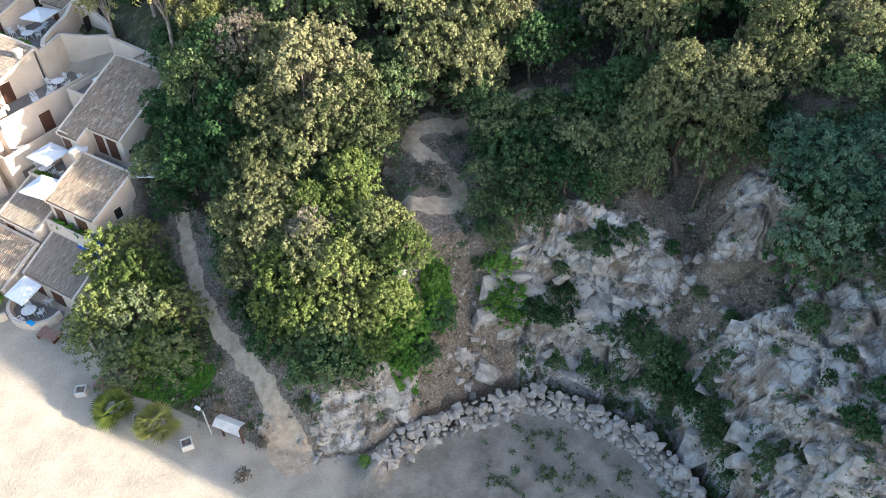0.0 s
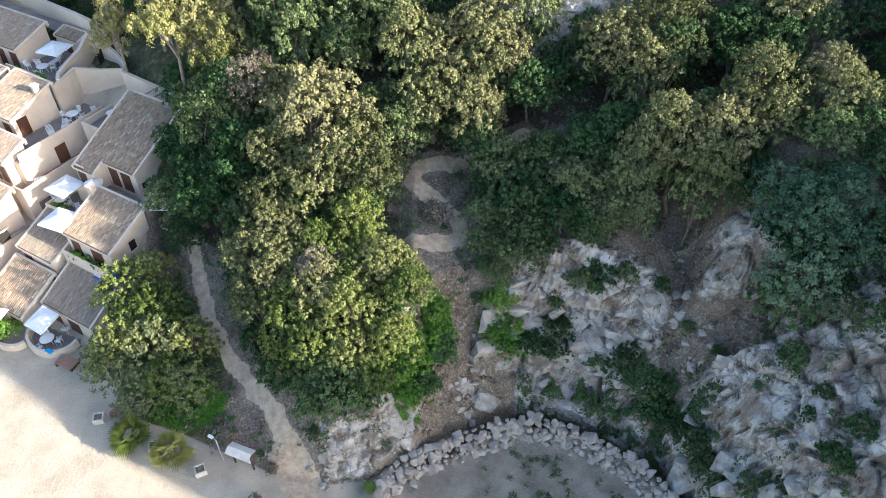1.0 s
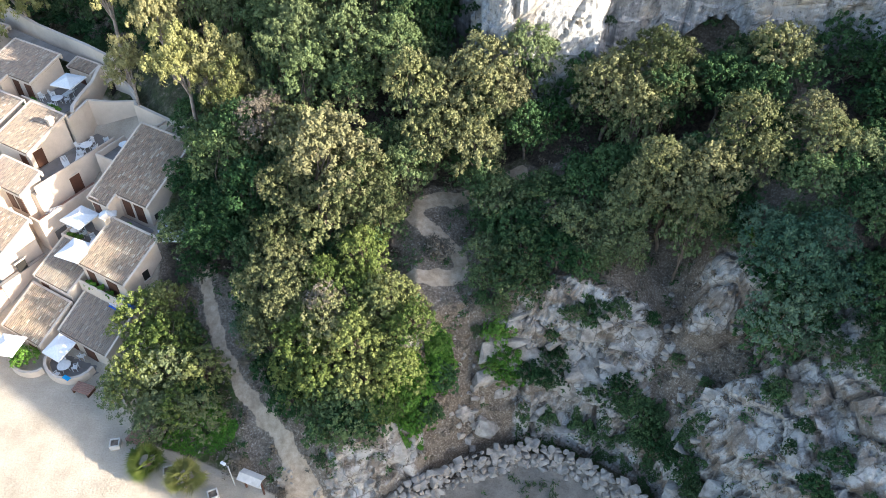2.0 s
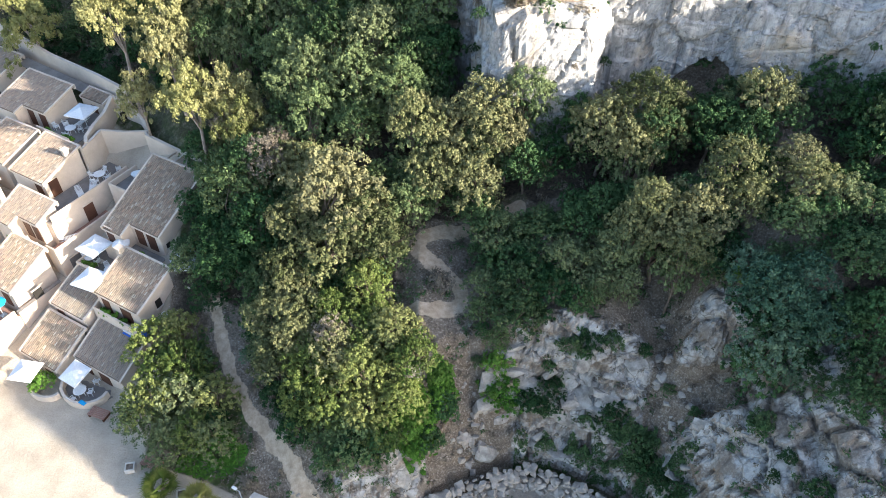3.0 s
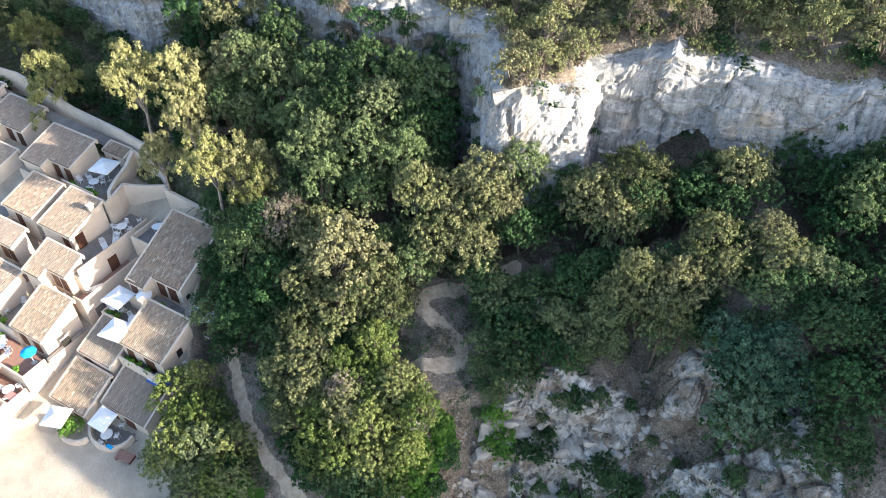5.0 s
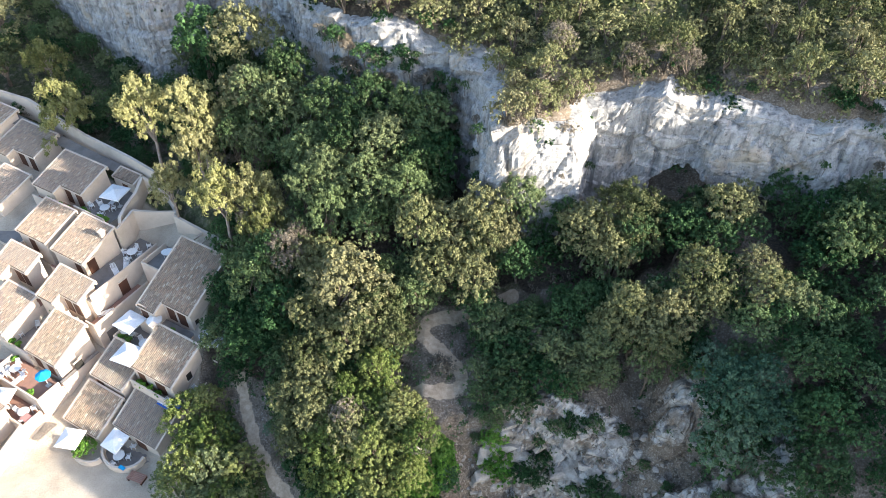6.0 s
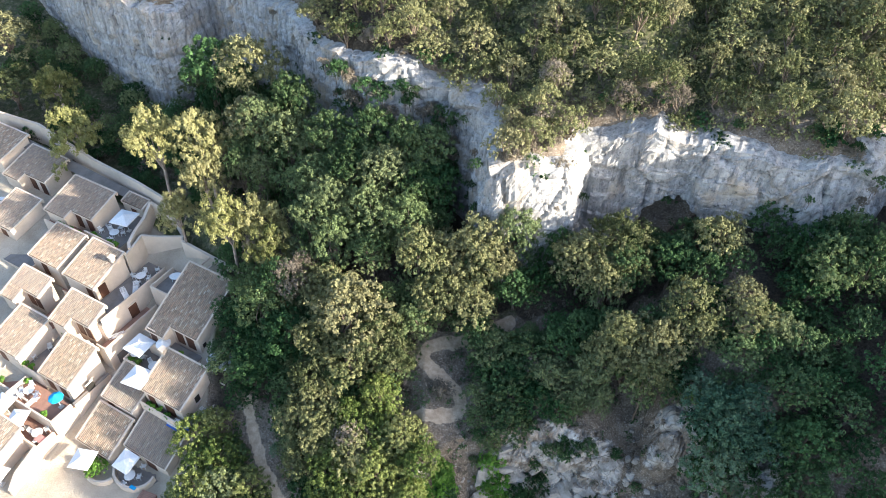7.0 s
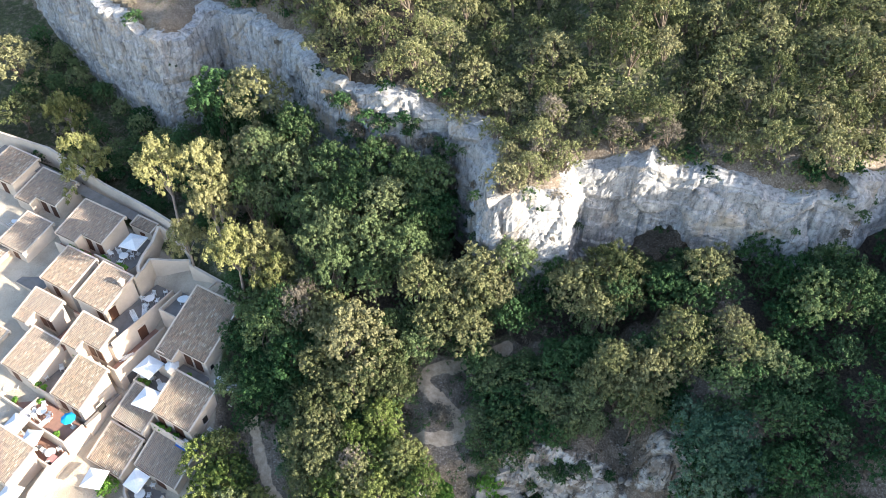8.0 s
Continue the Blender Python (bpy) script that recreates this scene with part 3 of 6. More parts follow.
BIG_OAKS = [tree_kind("oak_tree", 15 + k, 4.2, 5.4, 2.6, 100, 7, 48, 0.105, OAK_LEAF, BARK, 0.26, tuft_size=0.30, size=(0.10, 0.18)) for k in range(2)]
LIME_BUSHES = [tree_kind("tall_shrub", 120 + k, 2.5, 3.4, 0.3, 44, 7, 34, 0.114, LIME_LEAF, BARK, 0.10, skirt=-0.5, fall=0.85, tuft_size=0.27, size=(0.14, 0.26)) for k in range(2)]
GREEN_BUSHES = [tree_kind("tall_shrub", 125 + k, 2.5, 3.4, 0.3, 40, 7, 27, 0.128, GREEN_LEAF, BARK, 0.10, skirt=-0.5, fall=0.85) for k in range(2)]
DARK_BUSHES = [tree_kind("tall_shrub", 130 + k, 2.5, 2.8, 0.2, 28, 6, 20, 0.155, SHRUB_LEAF, BARK, 0.10, skirt=-0.4, fall=0.85) for k in range(3)]
FILL_OAKS = [tree_kind("oak_tree", 90 + k, 2.5, 3.0, 1.6, 26, 6, 19, 0.142, OAK_LEAF, BARK, 0.14, skirt=0.0) for k in range(4)]
FILL_GREEN = [tree_kind("green_oak_tree", 93 + k, 2.5, 3.0, 1.6, 26, 6, 19, 0.142, GREEN_LEAF, BARK, 0.14, skirt=0.0) for k in range(2)]
FILL_DARK = [tree_kind("evergreen_tree", 95 + k, 2.5, 2.6, 1.2, 22, 6, 14, 0.178, SHRUB_LEAF, BARK, 0.14, skirt=0.0) for k in range(2)]
BLUE_TREES = [tree_kind("wild_olive_tree", 40 + k, 2.5, 3.0, 1.8, 34, 7, 44, 0.10, BLUE_LEAF, BARK, 0.14, tuft_size=0.32) for k in range(2)]
SHRUBS = [tree_kind("shrub", 50 + k, 1.5, 1.7, 0.25, 14, 8, 26, 0.122, SHRUB_LEAF, BARK, 0.06, tuft_size=0.26, size=(0.2, 0.36)) for k in range(3)]
SCRUB = [tree_kind("shrub", 55 + k, 1.5, 1.6, 0.2, 9, 7, 15, 0.16, SHRUB_LEAF, BARK, 0.06, tuft_size=0.28, size=(0.24, 0.4)) for k in range(2)]
BRIGHT_SHRUBS = [tree_kind("shrub", 60 + k, 1.5, 1.5, 0.25, 14, 9, 44, 0.10, BRIGHT_LEAF, BARK, 0.06, tuft_size=0.24, size=(0.2, 0.36)) for k in range(2)]
DRY_SHRUBS = [tree_kind("dry_shrub", 70 + k, 1.2, 1.2, 0.15, 8, 9, 18, 0.115, DRY_LEAF, BARK, 0.05, tuft_size=0.26, size=(0.22, 0.4)) for k in range(2)]
DRY_TREES = [tree_kind("half_dry_tree", 75, 2.2, 2.8, 2.0, 26, 7, 30, 0.095, DRY_LEAF, BARK, 0.13)]
PINE_TREES = [tree_kind("pine_tree", 80 + k, 2.6, 4.6, 4.2, 30, 8, 66, 0.105, PINE_LEAF, PALE_BARK, 0.18, spread=0.86, tuft_size=0.34, size=(0.17, 0.28), fall=0.5) for k in range(3)]
LABELS = {
    "oak_tree": ("evergreen oak with a rounded olive-green crown on the slope", "tree"),
    "lime_oak_tree": ("evergreen oak with a yellow-green crown on the spur", "tree"),
    "green_oak_tree": ("leafy mid-green oak with a clumpy crown on the slope", "tree"),
    "tall_shrub": ("tall dense shrub with foliage down to the ground", "shrub"),
    "evergreen_tree": ("dense dark green evergreen tree on the wooded slope", "tree"),
    "wild_olive_tree": ("wild olive with a blue-green crown among grey rocks", "tree"),
    "shrub": ("low dense green shrub growing on the slope", "shrub"),
    "dry_shrub": ("low dry grey-brown shrub on bare soil", "shrub"),
    "half_dry_tree": ("half-dead tree with a grey-brown twiggy crown", "tree"),
    "pine_tree": ("tall pine with a yellow-green crown and pale bare trunk", "tree"),
}
GROUPS = {"lime_oak_tree": "yellow-green oaks of the spur", "green_oak_tree": "green oaks of the wood", "tall_shrub": "tall shrubs of the slope", "oak_tree": "oaks of the wood", "evergreen_tree": "evergreens of the wood", "wild_olive_tree": "wild olives among the rocks", "shrub": "shrubs on the slope", "dry_shrub": "dry shrubs", "half_dry_tree": "half-dry trees", "pine_tree": "pines above the village"}
dice = random.Random(5)


def trail_gap(x, y):
    """Distance to the trails, where they are near."""
    far = 99.0
    if -27 < x < -6 and 24 < y < 53:
        far = float(near_line(x, y, TRAIL_LOW))
    if -9 < x < 7 and 38 < y < 55:
        far = min(far, float(near_line(x, y, TRAIL_HIGH)))
    return far


def stand_tree(ob, x, y, ground, crown_pose, trunk_pose, label):
    m = Matrix.Translation((x, y, ground)) @ Matrix.Rotation(dice.uniform(0, 6.28), 4, "Z")
    ob = copy_thing(ob, m)
    for piece in ob.children:
        piece.matrix_basis = crown_pose if piece.name.startswith("crown") else trunk_pose
    kind = ob.name.split(".")[0]
    return tagged(ob, label or LABELS[kind][0], LABELS[kind][1], GROUPS[kind])


def plant(kinds, x, y, size, nominal, label="", sink=0.0, tall=1.0):
    """A tree of one of the kinds with a crown of that radius."""
    k = size / nominal
    m = Matrix.Diagonal((k * dice.uniform(0.92, 1.08), k * dice.uniform(0.92, 1.08), k ** 0.6 * tall * dice.uniform(0.92, 1.08), 1))
    return stand_tree(dice.choice(kinds), x, y, land(x, y) - sink, m, m, label)


def crown_at(kinds, x, y, z, r, nominal=2.5, label=""):
    """A tree with a crown of radius r whose middle is at the height z."""
    ob = dice.choice(kinds)
    ground, k = land(x, y), r / nominal
    rise = max(z - ground, 0.8 * r)
    lift, height = ob["lift"], ob["height"]
    top = rise + 0.65 * r
    low = max(0.2 * rise, top - (2.9 if kinds is PINE_TREES else 3.2) * r)
    kz = min((top - low) / height, (1.5 if kinds is PINE_TREES else 1.15) * k) * dice.uniform(0.96, 1.04)
    wide = Matrix.Diagonal((k * dice.uniform(0.95, 1.1), k * dice.uniform(0.95, 1.1), kz, 1))
    tree = stand_tree(ob, x, y, ground, Matrix.Translation((0, 0, top - kz * (lift + 0.95 * height))) @ wide, Matrix.Diagonal((k, k, (0.5 * top + 0.5 * low) / (lift + 0.45 * height), 1)), label)
    gap = top - kz * height - low
    if gap > 0.35 * r and kinds is not PINE_TREES:
        spare = LOWER[ob.name.split(".")[0]]
        under = part("lower_crown", next(q.data for q in spare.children if q.name.startswith("crown")), None, tree)
        kz = max(0.7 * k, (gap + 0.5 * r) / spare["height"])
        under.matrix_basis = Matrix.Translation((0, 0, low + gap + 0.5 * r - kz * (spare["lift"] + 0.95 * spare["height"]))) @ Matrix.Rotation(dice.uniform(0, 6.28), 4, "Z") @ Matrix.Diagonal((0.98 * k, 0.98 * k, kz, 1))
    return tree


# oaks get green leaves below: shade under the crown, put into leaf colour
LOWER = {"oak_tree": FILL_GREEN[1], "lime_oak_tree": FILL_GREEN[0], "green_oak_tree": FILL_GREEN[1], "evergreen_tree": FILL_DARK[0], "wild_olive_tree": FILL_DARK[1], "tall_shrub": FILL_GREEN[0], "half_dry_tree": FILL_OAKS[1]}


# crowns of the marked trees: x, y, height of the middle, radius
# the last two of SPUR are added to shade the balcony house's roof
SPUR = [(-9.9, 50.7, 20.2, 3.8), (-7.3, 48.1, 18.5, 3.0), (-5.2, 46.7, 17.1, 2.2), (-13.6, 54.9, 19.5, 2.7), (-13.7, 49.6, 17.2, 2.6), (-9.9, 47.4, 16.4, 3.0), (-14.2, 46.7, 14.1, 2.6), (-15.6, 43.5, 11.6, 2.5), (-14.8, 39.7, 9.6, 2.3), (-13.4, 44.8, 13.1, 2.0), (-9.4, 38.6, 12.0, 2.4), (-11.4, 52.8, 19.6, 2.6), (-12.8, 42.6, 12.8, 2.2), (-13.0, 40.8, 12.0, 2.0)]
SPUR_LIME = [(-11.6, 38.5, 10.4, 2.4), (-6.8, 44.4, 14.3, 2.3), (-9.8, 42.6, 12.5, 2.5), (-4.6, 40.2, 12.3, 2.7), (-2.6, 37.5, 11.8, 2.1), (-7.0, 37.2, 11.6, 2.4), (-9.5, 36.0, 8.9, 2.4), (-6.6, 35.0, 8.8, 2.4), (-3.5, 35.0, 10.5, 1.9), (-6.2, 42.4, 12.6, 1.6), (-7.4, 40.6, 12.4, 2.2)]
SPUR_LOW = [(-11.6, 35.9, 7.4, 2.2), (-7.4, 33.0, 7.5, 2.4), (-9.8, 34.2, 7.4, 2.0), (-5.0, 33.2, 7.4, 2.0), (-12.9, 37.0, 8.2, 1.8)]
WEST = [(-19.9, 54.9, 17.4, 3.2), (-23.1, 55.6, 10.7, 2.9), (-17.5, 51.5, 15.3, 3.2), (-25.3, 63.4, 14.4, 2.4), (-24.4, 51.5, 8.3, 2.6), (-19.4, 49.2, 11.4, 2.4), (-18.8, 56.1, 19.3, 2.4), (-22.4, 58.6, 15.6, 2.8), (-21.6, 52.2, 13.0, 2.6), (-17.0, 47.2, 11.6, 2.0), (-21.4, 50.2, 11.6, 2.4), (-22.9, 48.0, 8.8, 1.7), (-25.8, 57.6, 10.6, 2.0), (-26.0, 53.6, 8.2, 1.6)]
GREEN_WOOD = [(-22.2, 73.3, 28.4, 2.9), (-13.1, 68.9, 29.4, 2.8), (-8.4, 67.8, 30.6, 2.7), (-4.4, 66.1, 30.7, 2.2), (-14.8, 65.6, 26.2, 2.5), (-10.6, 64.8, 27.9, 2.7), (-6.6, 63.6, 28.5, 2.7), (-3.3, 62.3, 27.5, 2.4), (-14.9, 60.9, 24.6, 2.2), (-12.1, 58.7, 23.4, 2.7), (-8.2, 60.2, 25.7, 2.9), (-4.3, 59.1, 25.6, 2.6), (-8.1, 56.9, 22.7, 2.1), (-12.6, 61.7, 26.0, 2.4), (-1.8, 65.9, 29.7, 2.4), (-18.2, 70.4, 28.0, 2.9), (-18.0, 74.6, 30.7, 3.0)]
TAN_WOOD = [(-2.7, 55.5, 24.3, 2.8), (0.5, 56.0, 22.7, 3.1), (3.6, 55.7, 25.5, 2.8), (3.1, 54.0, 22.3, 2.6), (-1.1, 52.4, 20.7, 2.8), (-3.2, 51.1, 18.6, 2.3), (2.5, 50.7, 20.3, 2.5), (7.1, 56.1, 26.4, 2.5), (5.6, 54.3, 23.4, 2.0), (13.3, 53.3, 25.3, 2.5), (15.6, 51.0, 24.6, 2.2), (-24.4, 80.7, 31.6, 4.1), (-23.1, 74.3, 27.7, 3.2)]
LIT_ROW = [(22.9, 46.5, 25.6, 2.7), (23.8, 44.3, 23.8, 2.0), (17.7, 44.5, 21.8, 3.0), (20.1, 43.9, 23.0, 2.3), (18.6, 41.7, 21.3, 2.0), (15.0, 44.3, 21.3, 2.1), (26.6, 52.9, 28.0, 2.9), (28.2, 44.7, 24.8, 2.2), (16.3, 45.0, 23.4, 1.9), (27.8, 46.9, 25.3, 2.0)]
EAST_GREEN = [(26.6, 41.8, 22.4, 2.0), (24.6, 53.7, 26.4, 2.8), (35.1, 48.3, 29.4, 2.6), (38.6, 47.6, 30.4, 2.6), (30.3, 43.6, 23.9, 2.0), (37.6, 50.6, 30.2, 2.6)]
EAST_DARK = [(8.8, 53.3, 21.4, 2.3), (11.6, 56.4, 23.7, 2.3), (22.4, 52.2, 26.1, 2.2), (32.0, 42.0, 22.9, 2.2), (34.3, 50.3, 29.1, 2.3), (32.8, 55.4, 26.9, 2.5), (33.9, 47.5, 26.0, 2.7), (29.8, 38.0, 21.9, 2.3), (31.9, 38.2, 23.1, 2.1), (30.8, 34.4, 21.0, 2.5), (29.7, 34.9, 17.6, 2.4), (30.2, 31.3, 18.3, 2.2), (28.4, 30.0, 17.3, 1.8), (-1.1, 62.9, 27.1, 2.4), (25.1, 50.7, 26.1, 2.1), (-29.2, 82.6, 30.6, 3.8), (17.8, 51.9, 25.6, 2.0), (7.0, 52.7, 21.4, 2.0), (3.5, 49.0, 18.0, 1.9)]
OLIVES = [(23.1, 40.0, 19.8, 2.0), (23.7, 36.7, 20.8, 2.7), (26.4, 37.5, 21.2, 2.1), (27.6, 35.3, 17.7, 2.6), (23.5, 34.3, 17.6, 2.6), (24.2, 38.6, 18.6, 1.8), (25.6, 35.4, 19.6, 2.4)]
THICKET = [(4.6, 47.6, 16.2, 2.5), (7.9, 46.7, 17.7, 2.5), (11.3, 46.7, 19.1, 2.2), (3.4, 43.5, 14.6, 1.9), (6.3, 42.4, 15.7, 2.4), (9.9, 43.8, 15.7, 2.4), (13.1, 43.0, 16.6, 2.2), (5.8, 40.2, 13.1, 2.2), (8.8, 41.6, 13.7, 2.2), (13.2, 47.4, 20.6, 1.9), (14.0, 43.1, 19.9, 1.9), (5.6, 45.0, 16.0, 2.2), (7.6, 44.4, 16.8, 2.2)]
BED = [(-27.6, 44.8, 4.7, 3.0), (-27.2, 39.4, 4.9, 2.6), (-24.1, 39.2, 4.2, 3.1), (-21.3, 39.4, 4.9, 2.4), (-24.7, 35.8, 2.4, 2.2), (-25.7, 46.0, 6.7, 2.2), (-28.3, 38.4, 3.5, 2.1), (-24.2, 42.4, 5.0, 2.7), (-20.6, 35.8, 4.0, 1.9), (-22.4, 36.4, 4.2, 2.2), (-26.6, 42.2, 5.2, 2.5)]
PINES = [(-35.8, 73.5, 27.1, 2.9), (-29.5, 73.0, 27.3, 3.3), (-29.1, 70.3, 24.2, 2.7), (-24.9, 61.6, 23.6, 2.7), (-21.0, 62.6, 22.8, 2.9), (-19.6, 59.4, 21.5, 2.5), (-51.3, 84.4, 20.5, 3.1), (-57.1, 94.5, 21.2, 3.0), (-32.8, 67.8, 19.8, 2.2)]
HOLLOWS = [(-20.6, 66.0, 3.0), (1.3, 60.6, 2.4), (-7.0, 54.6, 1.6), (21.6, 48.8, 1.6), (30.1, 48.6, 2.6), (8.7, 50.9, 2.2), (13.4, 49.6, 1.5), (-24.0, 67.4, 2.6)]
for kinds, crowns, label in (
        (OAKS, SPUR, "evergreen oak with a dense rounded crown on the spur"), (LIME_OAKS, SPUR_LIME, ""), (GREEN_BUSHES + LIME_BUSHES[:1], SPUR_LOW, "tall dense shrub at the lower edge of the spur"),
        (DARK_OAKS + GREENS[:1], WEST, "dark green oak between the houses and the spur"), (GREENS, GREEN_WOOD, ""), (OAKS + GREENS[:1], TAN_WOOD, "oak with an olive-brown crown beside the trail"),
        (OAKS, LIT_ROW, "oak with a sunlit olive crown above the rocks"), (GREENS, EAST_GREEN, ""), (DARK_OAKS, EAST_DARK, ""), (BLUE_TREES, OLIVES, ""),
        (GREENS[:2] + DARK_OAKS[:1], THICKET, "dense dark green thicket beside the trail"), (LIME_BUSHES + GREEN_BUSHES, BED, "broad yellow-green shrub beside the sandy place"), (PINE_TREES, PINES, "")):
    for x, y, z, r in crowns:
        crown_at(kinds, x, y, z, r * 1.12, 2.6 if kinds is PINE_TREES else 2.5, label)
crown_at(BIG_OAKS, 17.4, 54.0, 26.1, 4.3, 4.2, "tall broad oak with an olive-brown crown below the cliff")
for x, y, z, r in ((-17.0, 55.5, 19.7, 2.4), (-9.6, 40.4, 12.6, 1.8), (-21.6, 60.6, 19.6, 1.8), (-15.8, 57.2, 20.0, 1.8)):
    crown_at(DRY_TREES, x, y, z, r, 2.2)
for x, y, r in ((-69.9, 106.9, 6.0), (-65.3, 97.3, 4.6), (-36.1, 94.7, 3.3), (-31.8, 86.0, 2.9)):
    plant(OAKS, x, y, r, 2.5)
for x, y, r in ((22.4, 62.5, 1.7), (11.0, 66.5, 1.7), (8.4, 45.2, 1.2), (17.6, 63.2, 1.8)):
    plant(DRY_TREES, x, y, r, 2.2)

# the wood between the marked trees, and on the plateau
MARKED = SPUR + SPUR_LIME + SPUR_LOW + WEST + GREEN_WOOD + TAN_WOOD + LIT_ROW + EAST_GREEN + EAST_DARK + OLIVES + THICKET + BED + PINES
stand = [(x, y) for x, y, z, r in MARKED] + [(17.4, 54.0), (19.4, 53.4), (16.0, 55.4)]
CANOPY = np.array([c for c in MARKED if c not in PINES])


def canopy(x, y):
    """Usual height of the crowns round about."""
    w = 1 / ((CANOPY[:, 0] - x) ** 2 + (CANOPY[:, 1] - y) ** 2 + 1) ** 1.5
    return float((w * CANOPY[:, 2]).sum() / w.sum())


def free(x, y, gap):
    return all((x - a) ** 2 + (y - b) ** 2 > gap * gap for a, b in stand)


def wooded(x, y):
    """Where the valley's trees may stand."""
    d = y - np.interp(x, FOOT_X, FOOT_Y)
    if trail_gap(x, y) < 2.6 or (y > 54 and float(cliff_distance(x, y)) > -2.0):
        return False
    if x > 26:
        return y > 30
    if d < np.interp(x, BAND_X, BAND_W) + 3:
        return False
    if x < -23:
        return y > 72 + (x + 27) * -0.78
    return not (-5 < x < 4.5 and y < 48) and not (x > 14 and y < 43)


for k in range(900):
    x, y = dice.uniform(-17, -2), dice.uniform(34, 54)
    if trail_gap(x, y) > 2.6 and free(x, y, 1.7):
        stand.append((x, y))
        crown_at(LIME_BUSHES + GREEN_BUSHES[:1] if x > -8 and y < 42 else GREEN_BUSHES + DARK_BUSHES[:1], x, y, canopy(x, y) - dice.uniform(0.8, 2.0), dice.uniform(1.4, 2.0), 2.5, "tall dense shrub under the trees of the spur")
for k in range(3400):
    x, y = dice.uniform(-70, 58), dice.uniform(26, 118)
    if wooded(x, y) and free(x, y, 2.35) and all((x - a) ** 2 + (y - b) ** 2 > r * r for a, b, r in HOLLOWS):
        stand.append((x, y))
        near = -30 < x < 40 and y < 80
        z = canopy(x, y) - dice.uniform(0.6, 3.0) if near else land(x, y) + dice.uniform(2.0, 4.0)
        crown_at(FILL_DARK if x > 6 or dice.random() < 0.4 else FILL_GREEN, x, y, z, dice.uniform(1.6, 2.5), 2.5)
for k in range(4000):
    x, y = dice.uniform(-34, 62), dice.uniform(56, 104)
    if cliff_distance(x, y) > 1.8 and not (x > 8 and y > 88) and free(x, y, 2.6):
        stand.append((x, y))
        plant(FILL_OAKS, x, y, dice.uniform(1.6, 2.9), 2.5, sink=0.6, tall=dice.uniform(0.8, 1.25))


for k in range(700):
    x, y = dice.uniform(2.6, 15.5), dice.uniform(38.6, 49.6)
    if trail_gap(x, y) > 1.5 and y > np.interp(x, [2, 5, 8, 16], [41.5, 39.0, 40.2, 41.6]) and free(x, y, 1.5):
        stand.append((x, y))
        crown_at(GREEN_BUSHES + DARK_BUSHES[:1], x, y, canopy(x, y) - dice.uniform(0.9, 2.0), dice.uniform(1.2, 1.7), 2.5, "dense green shrub of the thicket above the rocks")
for k in range(900):
    x, y = dice.uniform(20.0, 36), dice.uniform(29, 50)
    if y > np.interp(x, [20, 23, 26, 28, 36], [41.5, 40.5, 33.5, 29, 29]) and free(x, y, 1.75) and all((x - a) ** 2 + (y - b) ** 2 > r * r for a, b, r in HOLLOWS):
        stand.append((x, y))
        crown_at(DARK_BUSHES, x, y, canopy(x, y) - dice.uniform(1.4, 3.4), dice.uniform(1.4, 2.0), 2.5, "dark green shrub in the shaded wood")


# ---- undergrowth: low clumps of leaves on the floor of the wood and on the plateau ----
def undergrowth(name, box, gap, inside, height, leaf, per, material, label, seed):
    rng = np.random.default_rng(seed)
    x0, x1, y0, y1 = box
    gx, gy = np.meshgrid(np.arange(x0, x1, gap), np.arange(y0, y1, gap))
    px, py = gx.ravel() + rng.uniform(-0.5, 0.5, gx.size) * gap, gy.ravel() + rng.uniform(-0.5, 0.5, gx.size) * gap
    pos, out = [], []
    for x, y in zip(px, py):
        if not inside(x, y):
            continue
        z, k = land(x, y), rng.uniform(0.5, 1.5)
        way = unit(rng.normal(size=(per, 3)) * np.array([1, 1, 0.5]) + np.array([0, 0, 0.5]))
        pos.append(np.array([x, y, z + height * 0.35 * k]) + way * np.array([gap * 0.7, gap * 0.7, height * k]) * rng.uniform(0.5, 1.0, (per, 1)))
        out.append(way)
    me = toned(mesh_from(name, *leaves(rng, np.concatenate(pos), np.concatenate(out), leaf)), np.repeat(rng.random(len(pos)), per))
    return tagged(part(name, me, material), label, "undergrowth", kind="stuff")


def in_hollow(x, y):
    return any((x - a) ** 2 + (y - b) ** 2 < r * r for a, b, r in HOLLOWS)


def off_trail(x, y, gap):
    return trail_gap(x, y) > gap


undergrowth("maquis", (-34, 58, 57, 106), 1.05, lambda x, y: cliff_distance(x, y) > 1.6 and noise.noise(Vector((x * 0.3, y * 0.3, 9))) > -0.45, 0.9, 0.24, 22, OAK_LEAF, "low olive-green maquis between the trees of the plateau", 41)
undergrowth("undergrowth", (-50, 44, 40, 100), 1.35, lambda x, y: wooded(x, y) and not in_hollow(x, y) and off_trail(x, y, 3.2) and noise.noise(Vector((x * 0.25, y * 0.25, 4))) > -0.2, 0.6, 0.24, 18, SHRUB_LEAF, "dark green undergrowth on the floor of the wood", 42)
undergrowth("dry_scrub", (-60, -22, 62, 98), 1.1, lambda x, y: wooded(x, y) and noise.noise(Vector((x * 0.2, y * 0.2, 14))) > -0.2, 0.8, 0.18, 22, DRY_LEAF, "dry brown scrub under the pines", 43)
undergrowth("spur_thicket", (-17, -2, 31, 47), 0.8, lambda x, y: off_trail(x, y, 1.5) and y - np.interp(x, FOOT_X, FOOT_Y) > 3.2, 0.7, 0.16, 18, SHRUB_LEAF, "dense green undergrowth on the spur", 44)


